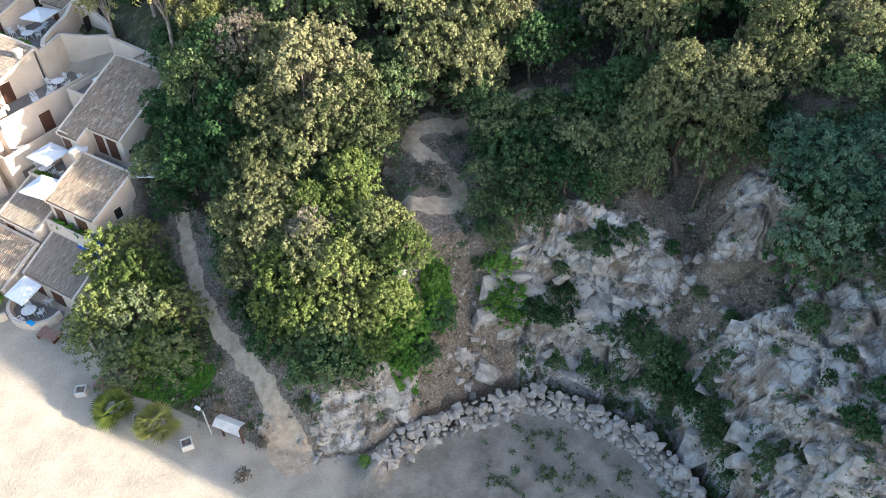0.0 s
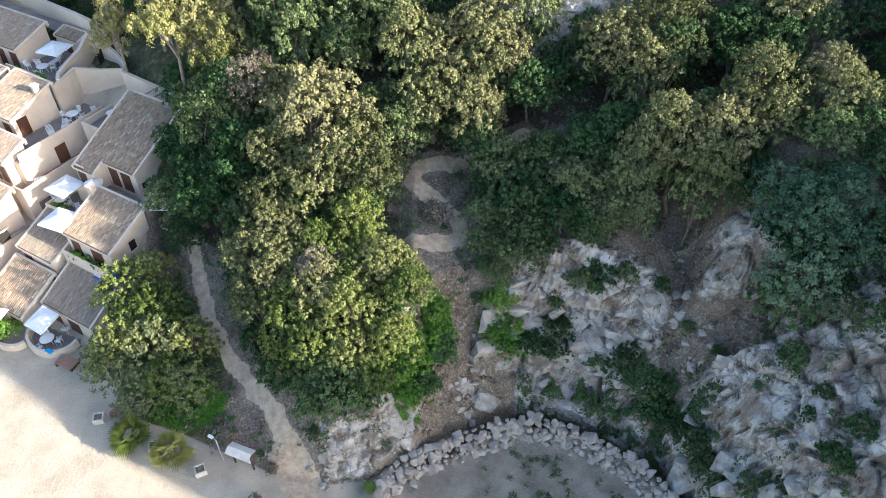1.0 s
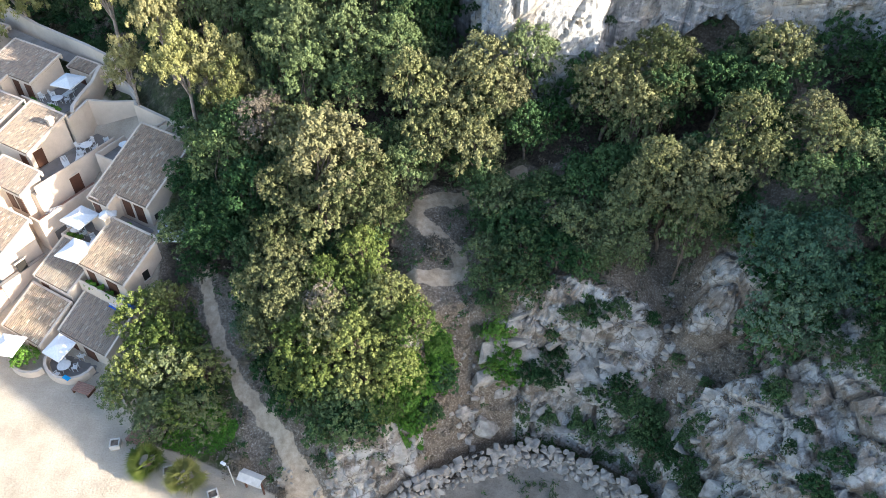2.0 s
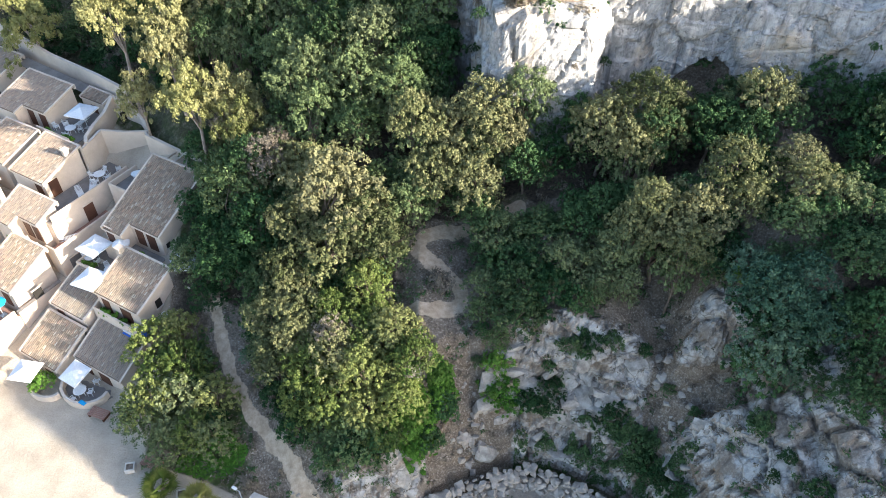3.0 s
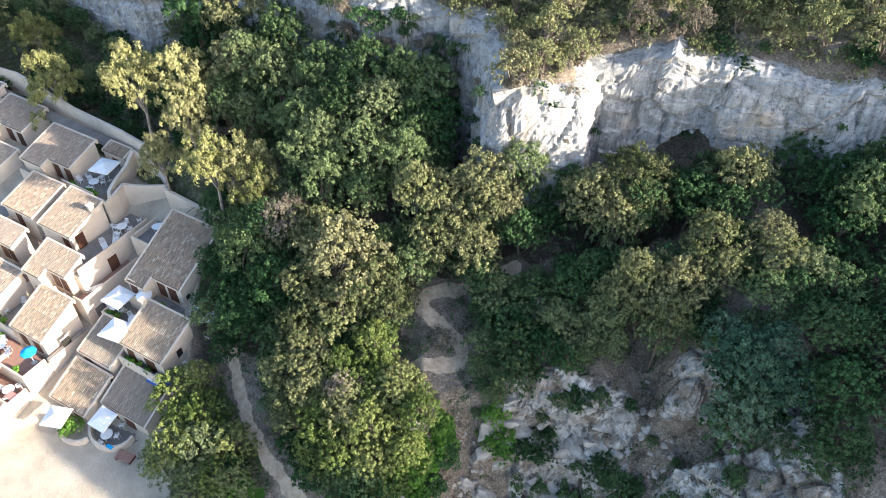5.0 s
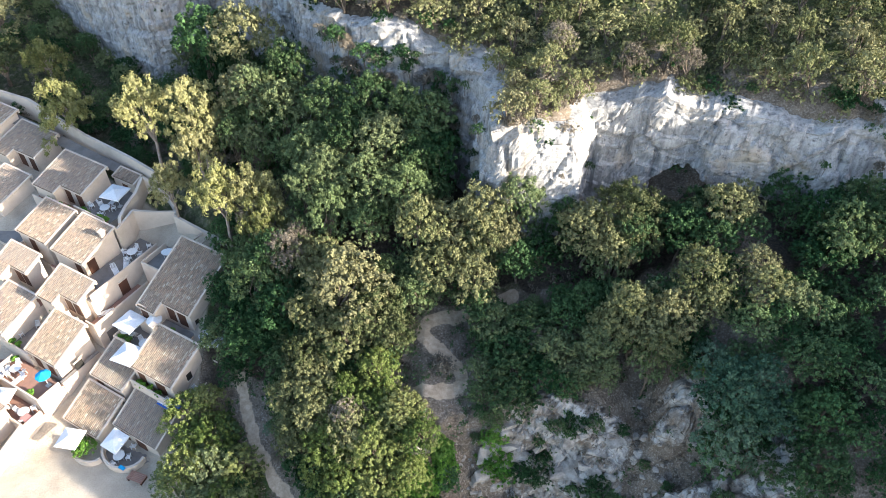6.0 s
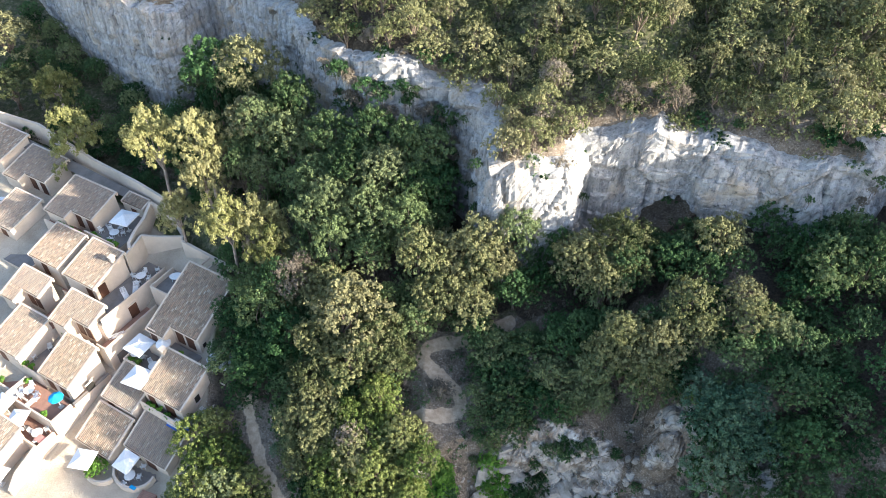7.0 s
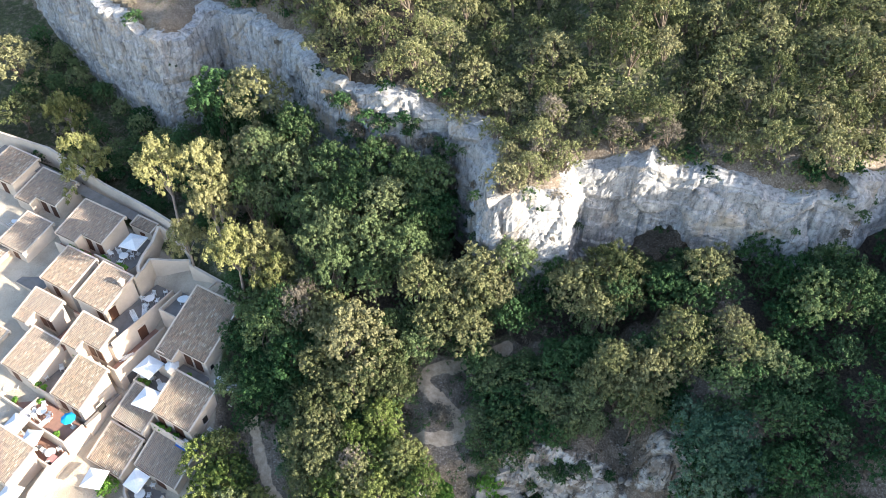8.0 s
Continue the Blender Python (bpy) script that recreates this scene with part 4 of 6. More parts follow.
# ---- ivy, bramble and weeds: leaves spread over the ground ----
def leaf_patch(name, spots, per, leaf, material, label, lift=0.35, seed=1):
    """Leaves over round spots of (x, y, radius), heaped up in the middle."""
    rng = np.random.default_rng(seed)
    pos = []
    for cx, cy, r in spots:
        n = int(per * r * r)
        ang, rad = rng.uniform(0, 6.28, n), np.sqrt(rng.uniform(0, 1, n)) * r
        rad *= 0.75 + 0.35 * np.array([noise.noise(Vector((math.cos(a) * 1.3 + cx, math.sin(a) * 1.3 + cy, 0.5))) for a in ang])
        for a, q in zip(ang, rad):
            x, y = cx + math.cos(a) * q, cy + math.sin(a) * q
            hump = lift * (1 - (q / r) ** 2) * (0.6 + 0.8 * noise.noise(Vector((x * 1.7, y * 1.7, 2.0))))
            pos.append((x, y, land(x, y) + max(0.03, hump) * rng.uniform(0.5, 1.15)))
    pos = np.array(pos)
    out = np.tile(np.array([0.15, -0.4, 0.9]), (len(pos), 1)) + rng.normal(size=(len(pos), 3)) * 0.35
    me = toned(mesh_from(name, *leaves(rng, pos, unit(out), leaf)), rng.random(len(pos)))
    return tagged(part(name, me, material), label, "plants", kind="stuff")


leaf_patch("ivy", [(-3.5, 33.8, 1.7), (-1.9, 35.5, 1.9), (-0.6, 36.7, 1.6), (-0.3, 37.8, 1.3), (-4.9, 33.6, 1.5), (-2.9, 33.0, 1.5), (-2.0, 34.2, 1.4), (-3.4, 35.6, 1.9)], 1000, 0.125, BRIGHT_LEAF, "bright green ivy hanging over the rock", 1.1, 2)
leaf_patch("hedge", [(-39.6 + 1.15 * k, 83.0 - 0.83 * k, 0.95) for k in range(10)], 700, 0.13, GREEN_LEAF, "clipped green hedge along the lane behind the houses", 1.1, 6)
leaf_patch("bramble", [(8.6, 34.9, 1.3), (6.6, 35.4, 0.9), (11.4, 34.8, 1.5), (13.4, 34.2, 1.8), (15.2, 33.3, 1.9), (17.0, 31.4, 1.6), (18.6, 28.8, 1.4), (19.3, 26.2, 1.3), (19.6, 23.6, 1.4), (16.6, 33.6, 1.7), (18.6, 31.2, 1.2)], 800, 0.12, SHRUB_LEAF, "dark green bramble along the creek bed", 1.7, 4)
leaf_patch("ground_ivy", [(-21.6, 34.6, 1.6), (-23.4, 35.0, 1.5), (-19.8, 34.3, 1.3), (-25.0, 36.6, 1.4), (-18.6, 35.2, 1.3)], 600, 0.11, BRIGHT_LEAF, "low green ground cover among the shrubs", 0.4, 5)


def tufts(name, n, inside, size, material, label, seed):
    """Upright blades and twigs scattered where inside(x, y) is true; one mesh."""
    rng = np.random.default_rng(seed)
    pos, out = [], []
    while n > 0:
        x, y = rng.uniform(-24, 32), rng.uniform(21, 58)
        if not inside(x, y):
            continue
        n -= 1
        z = land(x, y)
        for k in range(rng.integers(7, 15)):
            d = rng.normal(size=3) * 0.16
            pos.append((x + d[0], y + d[1], z + 0.06 + abs(d[2]) * 0.8))
            out.append((d[0] * 4, d[1] * 4, 0.6))
    me = toned(mesh_from(name, *leaves(rng, np.array(pos), unit(np.array(out)), size, 0.5, 2.4)), rng.random(len(pos)))
    return tagged(part(name, me, material), label, "plants", kind="stuff")


def slope_open(x, y):
    d = y - np.interp(x, FOOT_X, FOOT_Y)
    return d > 0.3 and d < 24 and trail_gap(x, y) > 0.8 and -24 < x < 31 and noise.noise(Vector((x * 0.5, y * 0.5, 1))) > -0.15


tufts("dry_grass", 1500, slope_open, 0.13, DRY_LEAF, "tufts of dry grey-brown grass on the slopes", 11)
tufts("green_weeds", 900, lambda x, y: slope_open(x, y) and noise.noise(Vector((x * 0.4, y * 0.4, 7))) > 0.05, 0.13, SHRUB_LEAF, "low green weeds on the slopes", 12)
tufts("sand_weeds", 120, lambda x, y: 3 < x < 16 and 23 < y < np.interp(x, [-4, 4, 7, 12, 17], [28, 31.5, 32, 30, 25]) and noise.noise(Vector((x * 0.5, y * 0.5, 3))) > 0, 0.12, SHRUB_LEAF, "small dark weeds on the shaded sand", 13)


def pebbles():
    """Pale stones strewn over the bare slopes and the foot of the rocks."""
    rng = np.random.default_rng(17)
    corner = np.array([(1, 0, 0), (-0.5, 0.87, 0), (-0.5, -0.87, 0), (0.1, 0.1, 0.75), (0, 0, -0.5)])
    face = np.array([(0, 1, 3), (1, 2, 3), (2, 0, 3), (1, 0, 4), (2, 1, 4), (0, 2, 4)])
    vs, fs = [], []
    while len(vs) < 1500:
        x, y = rng.uniform(-22, 24), rng.uniform(25, 50)
        d = y - np.interp(x, FOOT_X, FOOT_Y)
        if d < -1.2 - 2 * rng.random() or not (slope_open(x, y) or (d < 0.3 and x > -12)):
            continue
        r = 0.05 + 0.13 * rng.random() ** 3
        a = rng.uniform(0, 6.28)
        turn = np.array([(math.cos(a), math.sin(a), 0), (-math.sin(a), math.cos(a), 0), (0, 0, 1)])
        fs.append(face + 5 * len(vs))
        vs.append((corner * rng.uniform(0.7, 1.3, (5, 3)) * r) @ turn + np.array([x, y, land(x, y) + 0.02]))
    return tagged(part("pebbles", mesh_from("pebbles", np.concatenate(vs), np.concatenate(fs)), BOULDER), "pale stones strewn over the bare slopes", "stones", kind="stuff")


pebbles()


# ---- boulder wall round the sandy place ----
def stone_mesh(seed, material, squash=0.75):
    """A rounded block: the hull of corners between a cube and a ball."""
    rng = random.Random(seed)
    bm = bmesh.new()
    for k in range(15):
        q = Vector((rng.uniform(-1, 1), rng.uniform(-1, 1), rng.uniform(-1, 1)))
        cube = q / max(abs(q.x), abs(q.y), abs(q.z))
        q = cube.lerp(q.normalized() * 1.1, 0.38) * 0.5 * rng.uniform(0.78, 1.04)
        bm.verts.new((q.x, q.y, q.z * squash))
    hull = bmesh.ops.convex_hull(bm, input=bm.verts)
    bmesh.ops.delete(bm, geom=list({v for v in hull["geom_interior"] if isinstance(v, bmesh.types.BMVert)}), context="VERTS")
    me = bpy.data.meshes.new("boulder")
    bm.to_mesh(me)
    bm.free()
    me.materials.append(material)
    return me


STONES = [stone_mesh(k, BOULDER, 0.66 + 0.06 * (k % 4)) for k in range(14)]


def boulder(parent, x, y, z, size, turn):
    ob = new("boulder", turn.choice(STONES))
    ob.parent = parent
    ob.matrix_basis = Matrix.Translation((x, y, z)) @ Euler((turn.uniform(-0.4, 0.4), turn.uniform(-0.4, 0.4), turn.uniform(0, 6.28))).to_matrix().to_4x4() @ Matrix.Diagonal((size * turn.uniform(0.9, 1.35), size * turn.uniform(0.8, 1.1), size * turn.uniform(0.8, 1.15), 1))
    return ob


def boulder_wall():
    top = tagged(new("boulder_wall"), "curved retaining wall of stacked pale grey boulders", "wall", kind="structure")
    rng = random.Random(8)
    pts = np.array(WALL_LINE, float)
    run = np.concatenate([[0], np.cumsum(np.hypot(*np.diff(pts, axis=0).T))])
    for level, (inward, z, size, gap) in enumerate(((1.10, 0.10, 0.70, 0.60), (0.86, 0.46, 0.66, 0.55), (0.60, 0.82, 0.66, 0.55), (0.32, 1.16, 0.70, 0.57), (-0.06, 1.32, 0.80, 0.66))):
        s = rng.uniform(0, 0.4)
        while s < run[-1]:
            x, y = np.interp(s, run, pts[:, 0]), np.interp(s, run, pts[:, 1])
            x2, y2 = np.interp(s + 0.3, run, pts[:, 0]), np.interp(s + 0.3, run, pts[:, 1])
            ln = math.hypot(x2 - x, y2 - y) or 1
            nx, ny = (y2 - y) / ln, -(x2 - x) / ln
            fade = min(1, 0.35 + s / 3.5)
            if rng.random() > 0.04:
                boulder(top, x + nx * (inward + rng.uniform(-0.2, 0.2)), y + ny * (inward + rng.uniform(-0.2, 0.2)), z * fade + rng.uniform(-0.12, 0.14), size * rng.choice((0.5, 0.65, 0.8, 0.95, 1.05, 1.2, 1.45)), rng)
            s += gap * rng.uniform(0.8, 1.2)
    return top


boulder_wall()


# loose rocks in the gullies and on the slope foot
def rock_thing(x, y, size, label):
    turn = random.Random(int(x * 97 + y * 31))
    ob = boulder(None, x, y, land(x, y) + size * 0.15, size, turn)
    ob.name = "rock"
    return tagged(ob, label, "rock", "loose rocks")


spread = random.Random(21)
for cx, cy, rx, ry, n, lo, hi in ((1.8, 35.2, 1.6, 1.3, 34, 0.35, 0.95), (2.0, 38.5, 1.4, 2.2, 14, 0.2, 0.5), (-8.5, 29.6, 3.0, 1.0, 22, 0.25, 0.7), (18.5, 36.5, 1.8, 3.5, 22, 0.3, 0.9), (23, 36.5, 2.5, 1.6, 14, 0.5, 1.4), (-12.8, 31.0, 1.6, 1.2, 10, 0.2, 0.45)):
    for k in range(n):
        rock_thing(cx + spread.gauss(0, 0.5) * rx, cy + spread.gauss(0, 0.5) * ry, spread.uniform(lo, hi), "angular pale grey rock lying on the slope")


# blocks that stand out of the rock face, split by its joints
BLOCKS = [stone_mesh(40 + k, OUTCROP, 0.8) for k in range(8)]
placed_blocks = 0
while placed_blocks < 75:
    x, y = spread.uniform(3.5, 29), spread.uniform(22, 42)
    d = y - float(np.interp(x, FOOT_X, FOOT_Y))
    gully = abs(x - 18.0 - 0.25 * (y - 37)) < 1.7 or (17 < x < 24.5 and 33 < y < 36.6)
    if gully or d < 0.4 or d > float(np.interp(x, BAND_X, BAND_W)) - 0.3 or (x < 17 and y > 40.4):
        continue
    size = spread.choice((0.9, 1.3, 1.7, 2.2, 2.7))
    ob = tagged(new("rock", spread.choice(BLOCKS)), "angular block of grey limestone in the rock face", "rock", "blocks of the rock face")
    ob.matrix_basis = pose(x, y, land(x, y) - 0.22 * size, spread.uniform(10, 45), spread.uniform(-25, 25), spread.uniform(-30, 40)) @ Matrix.Diagonal((size * spread.uniform(1.0, 1.5), size * spread.uniform(0.7, 1.0), size * spread.uniform(0.6, 0.9), 1))
    placed_blocks += 1


# ---- single shrubs ----
for x, y, r, kinds, label in (
        (-20.6, 36.2, 1.6, BRIGHT_SHRUBS, "round bright green shrub at the edge of the sand"), (-17.6, 32.2, 1.2, DRY_SHRUBS, ""), (-26.0, 36.0, 0.9, DRY_SHRUBS, "dry pinkish shrub beside the bench"),
        (-24.8, 35.4, 0.9, DRY_SHRUBS, "dry pinkish shrub beside the bench"), (-14.2, 27.1, 0.7, DRY_SHRUBS, "small dry bush standing alone on the sand"), (-13.4, 29.8, 0.6, DRY_SHRUBS, ""),
        (-0.4, 44.3, 1.3, DRY_SHRUBS, "grey dry shrub inside the bend of the trail"), (-0.9, 45.2, 0.9, DRY_SHRUBS, "grey dry shrub inside the bend of the trail"),
        (-18.4, 42.4, 0.8, BLUE_TREES, ""), (6.9, 37.0, 1.2, SHRUBS, ""), (8.0, 36.6, 1.1, SHRUBS, ""), (8.6, 38.4, 0.7, SHRUBS, ""), (11.2, 38.8, 0.6, SHRUBS, ""), (16.2, 38.3, 0.7, SHRUBS, ""),
        (23.0, 30.6, 1.0, SHRUBS, ""), (24.2, 27.8, 0.7, SHRUBS, ""), (25.6, 25.3, 1.2, SHRUBS, ""), (22.3, 24.6, 0.6, SHRUBS, ""), (24.3, 23.4, 0.9, SHRUBS, ""), (27.0, 22.6, 0.9, SHRUBS, ""), (25.2, 32.6, 0.8, BLUE_TREES, ""),
        (3.6, 38.0, 0.8, SHRUBS, ""), (2.9, 40.2, 0.7, SHRUBS, ""), (23.0, 40.2, 1.0, BRIGHT_SHRUBS, ""), (-10.0, 31.0, 0.6, SHRUBS, ""), (-5.6, 28.0, 0.5, BRIGHT_SHRUBS, "small yellow-green plant beside the boulder wall"),
        (5.8, 40.4, 0.8, SHRUBS, ""), (13.6, 41.3, 0.8, DRY_SHRUBS, ""), (15.4, 42.0, 0.8, DRY_SHRUBS, ""), (-3.2, 42.0, 0.5, DRY_SHRUBS, ""), (-16.2, 40.5, 0.7, DRY_SHRUBS, ""), (-15.0, 37.9, 0.7, DRY_SHRUBS, ""), (-17.6, 40.3, 0.6, DRY_SHRUBS, "")):
    nominal = 2.5 if kinds is BLUE_TREES else 1.2 if kinds is DRY_SHRUBS else 1.5
    plant(kinds, x, y, r, nominal, label)
plant(BRIGHT_SHRUBS, -39.8, 43.6, 1.3, 1.5, "bright green bush inside a curved planter wall")

for x, y, r in [(15.9, 33.7, 1.9), (14.0, 35.2, 1.7), (17.1, 32.6, 1.7), (8.6, 37.0, 1.9), (19.2, 27.6, 1.6), (18.3, 29.6, 1.5), (20.7, 25.1, 1.3), (17.6, 31.2, 1.3)]:
    plant(DARK_BUSHES, x, y, r, 2.5, "dark green bush at the foot of the rocks", sink=0.2)
for x, y, r in [(22.9, 30.2, 1.0), (23.9, 24.0, 1.2), (23.2, 26.9, 0.6), (21.6, 25.5, 0.4), (9.4, 38.1, 0.5), (2.6, 39.0, 0.6), (16.2, 38.2, 0.6), (10.2, 38.5, 1.1), (12.1, 38.4, 1.0), (13.5, 38.1, 0.9), (11.3, 38.0, 0.8), (18.2, 36.0, 0.6), (19.9, 33.9, 0.5)]:
    plant(SHRUBS, x, y, r, 1.5, "small dark green shrub on a ledge of the rocks", sink=0.1)
for x, y, r in ((4.6, 38.0, 1.75), (4.2, 38.8, 1.5), (5.0, 37.3, 1.5), (4.0, 38.0, 1.3)):
    plant(BRIGHT_SHRUBS, x, y, r, 1.5, "bright green climber heaped on the rock face", sink=0.3)

# the skirt of the wood above the rocks, and the rim of the plateau
for x, y, r in ((-9.6, 32.5, 1.5), (-7.6, 32.4, 1.5), (-5.9, 32.6, 1.4), (-12.6, 35.0, 1.4), (-13.8, 36.9, 1.3), (-1.4, 33.9, 1.2), (-15.3, 38.6, 1.2), (-0.3, 36.0, 1.3), (-17.2, 43.6, 1.3), (-18.2, 46.0, 1.3), (-23.6, 43.0, 1.3), (-22.6, 40.6, 1.2), (-21.0, 37.6, 1.2)):
    plant(SHRUBS, x, y, r * 1.25, 1.5, "dark green shrub at the edge of the wood", tall=1.35)
for x, y, r in ((7.2, 60.6, 0.9), (8.8, 61.2, 1.2), (10.6, 60.8, 1.0), (12.0, 61.6, 1.1), (6.4, 62.4, 1.1), (9.6, 63.0, 1.4), (11.4, 63.4, 1.4)):
    plant(DRY_SHRUBS, x, y, r, 1.2, "dry brown scrub on the head of the cliff")
for x, y, r in ((-3.4, 34.0, 1.6), (-1.9, 35.3, 1.7), (-0.8, 36.6, 1.5), (-4.6, 33.9, 1.5), (-0.6, 37.9, 1.3), (-2.8, 33.3, 1.3), (-5.9, 33.6, 1.4)):
    plant(BRIGHT_SHRUBS, x, y, r, 1.5, "mound of bright green ivy over the rock", sink=0.4)
rim = random.Random(31)
line = np.array(CLIFF[3:-2], float)
for (ax, ay), (bx, by) in zip(line, line[1:]):
    n = int(math.hypot(bx - ax, by - ay) / 0.8)
    for k in range(n):
        f = (k + rim.random()) / n
        x, y = ax + (bx - ax) * f + rim.uniform(-0.6, 0.6), ay + (by - ay) * f + rim.uniform(1.0, 3.6)
        if rim.random() < 0.9 and cliff_distance(x, y) > 1.0:
            plant(DRY_SHRUBS if rim.random() < 0.6 else SCRUB, x, y, rim.uniform(0.6, 1.5), 1.4, "scrub clinging to the rim of the cliff")

# scrub on the ledges of the cliff
line = np.array(CLIFF[8:-3], float)
run = np.concatenate([[0], np.cumsum(np.hypot(*np.diff(line, axis=0).T))])
for k in range(90):
    s = rim.uniform(0, run[-1])
    if k >= 34:
        s = np.interp(rim.uniform(-13, 4), line[:6, 0], run[:6])
    x, y = np.interp(s, run, line[:, 0]), np.interp(s, run, line[:, 1])
    if x > 13 and rim.random() < 0.6:
        continue
    x2, y2 = np.interp(s + 0.5, run, line[:, 0]), np.interp(s + 0.5, run, line[:, 1])
    ln = math.hypot(x2 - x, y2 - y) or 1
    low, high = float(hillside(x, y)) + 4, float(np.interp(x, TOP_X, TOP_Z)) - 0.8
    ob = plant(SCRUB if rim.random() < 0.6 else DRY_SHRUBS, x + (y2 - y) / ln * 0.7, y - (x2 - x) / ln * 0.7, rim.uniform(0.4, 0.9) * (1.7 if k >= 34 else 1), 1.5, "scrub growing on a ledge of the cliff")
    ob.location.z = rim.uniform(low, high)

# scrub on the bank above the village
for k in range(80):
    p, q = rim.uniform(-42, 4), rim.uniform(-14, -7.6)
    x, y = -31.18 + 0.866 * p - 0.5 * q, 64.24 - 0.5 * p - 0.866 * q
    plant(rim.choice((SCRUB, SHRUBS, DRY_SHRUBS, DRY_SHRUBS)), x, y, rim.uniform(0.6, 1.7), 1.5, "scrub on the bank above the village")

# the patterns of the trees are no longer needed
for kind in OAKS + GREENS + LIME_OAKS + BIG_OAKS + LIME_BUSHES + GREEN_BUSHES + DARK_BUSHES + DARK_OAKS + FILL_GREEN + FILL_OAKS + FILL_DARK + BLUE_TREES + SHRUBS + SCRUB + BRIGHT_SHRUBS + DRY_SHRUBS + DRY_TREES + PINE_TREES:
    for piece in (*kind.children, kind):
        bpy.data.objects.remove(piece)


# ---- the village: terraced houses, all at one bearing ----
BEARING = radians(-30)
CORNER = (-31.18, 64.24)


def spot(p, q):
    """Village plan: p along the rows, q downhill, from the upper corner of the large house."""
    c, s = math.cos(BEARING), math.sin(BEARING)
    return CORNER[0] + p * c + q * s, CORNER[1] + p * s - q * c


def placed(name, p, q, z, turn=0.0):
    """An Empty in the village's bearing: its x runs along the row, its -y downhill."""
    ob = new(name)
    ob.matrix_basis = pose(*spot(p, q), z, 0, 0, math.degrees(BEARING) + turn)
    return ob


def box(bm, a, b):
    """An axis-parallel box between two corners."""
    m = Matrix.Translation([(i + j) / 2 for i, j in zip(a, b)]) @ Matrix.Diagonal([abs(j - i) for i, j in zip(a, b)] + [1])
    return bmesh.ops.create_cube(bm, size=1, matrix=m)["verts"]


def boxed(name, a, b, material, parent, label="", bevel=0.0):
    bm = bmesh.new()
    box(bm, a, b)
    if bevel:
        bmesh.ops.bevel(bm, geom=bm.edges, offset=bevel, segments=2, affect="EDGES")
    return part(name, bm, material, parent, label)


def prism(bm, plan, low, high):
    """A prism over a plan of (x, y); low and high are a height or one for each corner."""
    low = low if hasattr(low, "__len__") else [low] * len(plan)
    high = high if hasattr(high, "__len__") else [high] * len(plan)
    a = [bm.verts.new((x, y, z)) for (x, y), z in zip(plan, low)]
    b = [bm.verts.new((x, y, z)) for (x, y), z in zip(plan, high)]
    bm.faces.new(a[::-1]), bm.faces.new(b)
    for i in range(len(plan)):
        j = (i + 1) % len(plan)
        bm.faces.new((a[i], a[j], b[j], b[i]))


def tiles(width, depth, slope):
    """Barrel tiles in courses, as one mesh; the ridge at y = 0, the eave at y = -depth."""
    rng = np.random.default_rng(int(width * 100 + depth * 10))
    pitch, course = 0.22, 0.36
    cols, rows = max(2, int(width / pitch)), max(2, int(depth / course + 0.5))
    px, cy = width / cols, depth / rows
    ang = np.linspace(0, math.pi, 6)
    vs, fs, k = [], [], 0
    for i in range(cols):
        for j in range(rows):
            cx = (i + 0.5) * px + rng.normal() * 0.01
            lift = 0.02 + rng.normal() * 0.01
            for yy, r, dz in ((-j * cy + 0.05, px * 0.33, 0.0), (-(j + 1) * cy, px * 0.40, 0.045)):
                vs.append(np.stack([cx + np.cos(ang) * r, np.full(6, yy), yy * slope + dz + lift + np.sin(ang) * r * 1.1], 1))
            q = np.arange(5)
            fs.append(np.stack([q, q + 1, q + 7, q + 6], 1) + k)
            k += 12
    me = mesh_from("tiles", np.concatenate(vs), np.concatenate(fs), True)
    me.materials.append(TILE)
    return me


def roof_piece(top, x0, x1, y0, y1, z, slope):
    """Slab with tiles and low upstands; falls from y0 to y1, the height z at y0."""
    w, d = x1 - x0, y0 - y1
    bm = bmesh.new()
    prism(bm, [(x0, y0), (x0, y1), (x1, y1), (x1, y0)], [z - 0.16, z - 0.16 - d * slope, z - 0.16 - d * slope, z - 0.16], [z, z - d * slope, z - d * slope, z])
    roof = part("roof", bm, TILE_BED, top)
    t = tagged(part("tiles", tiles(w - 0.3, d - 0.04, slope), TILE, roof, "weathered clay barrel tiles"), kind="stuff")
    t.location = (x0 + 0.15, y0, z)
    boxed("eave", (x0, y1 - 0.05, z - 0.2 - d * slope), (x1, y1 - 0.002, z - 0.02 - d * slope), RENDER, roof)
    for a, b in ((x0 - 0.06, x0 + 0.14), (x1 - 0.14, x1 + 0.06)):
        bm = bmesh.new()
        for v in box(bm, (a, y1 - 0.04, z - 0.1), (b, y0, z + 0.15)):
            v.co.z += (v.co.y - y0) * slope
        part("verge", bm, RENDER, roof)
    return roof


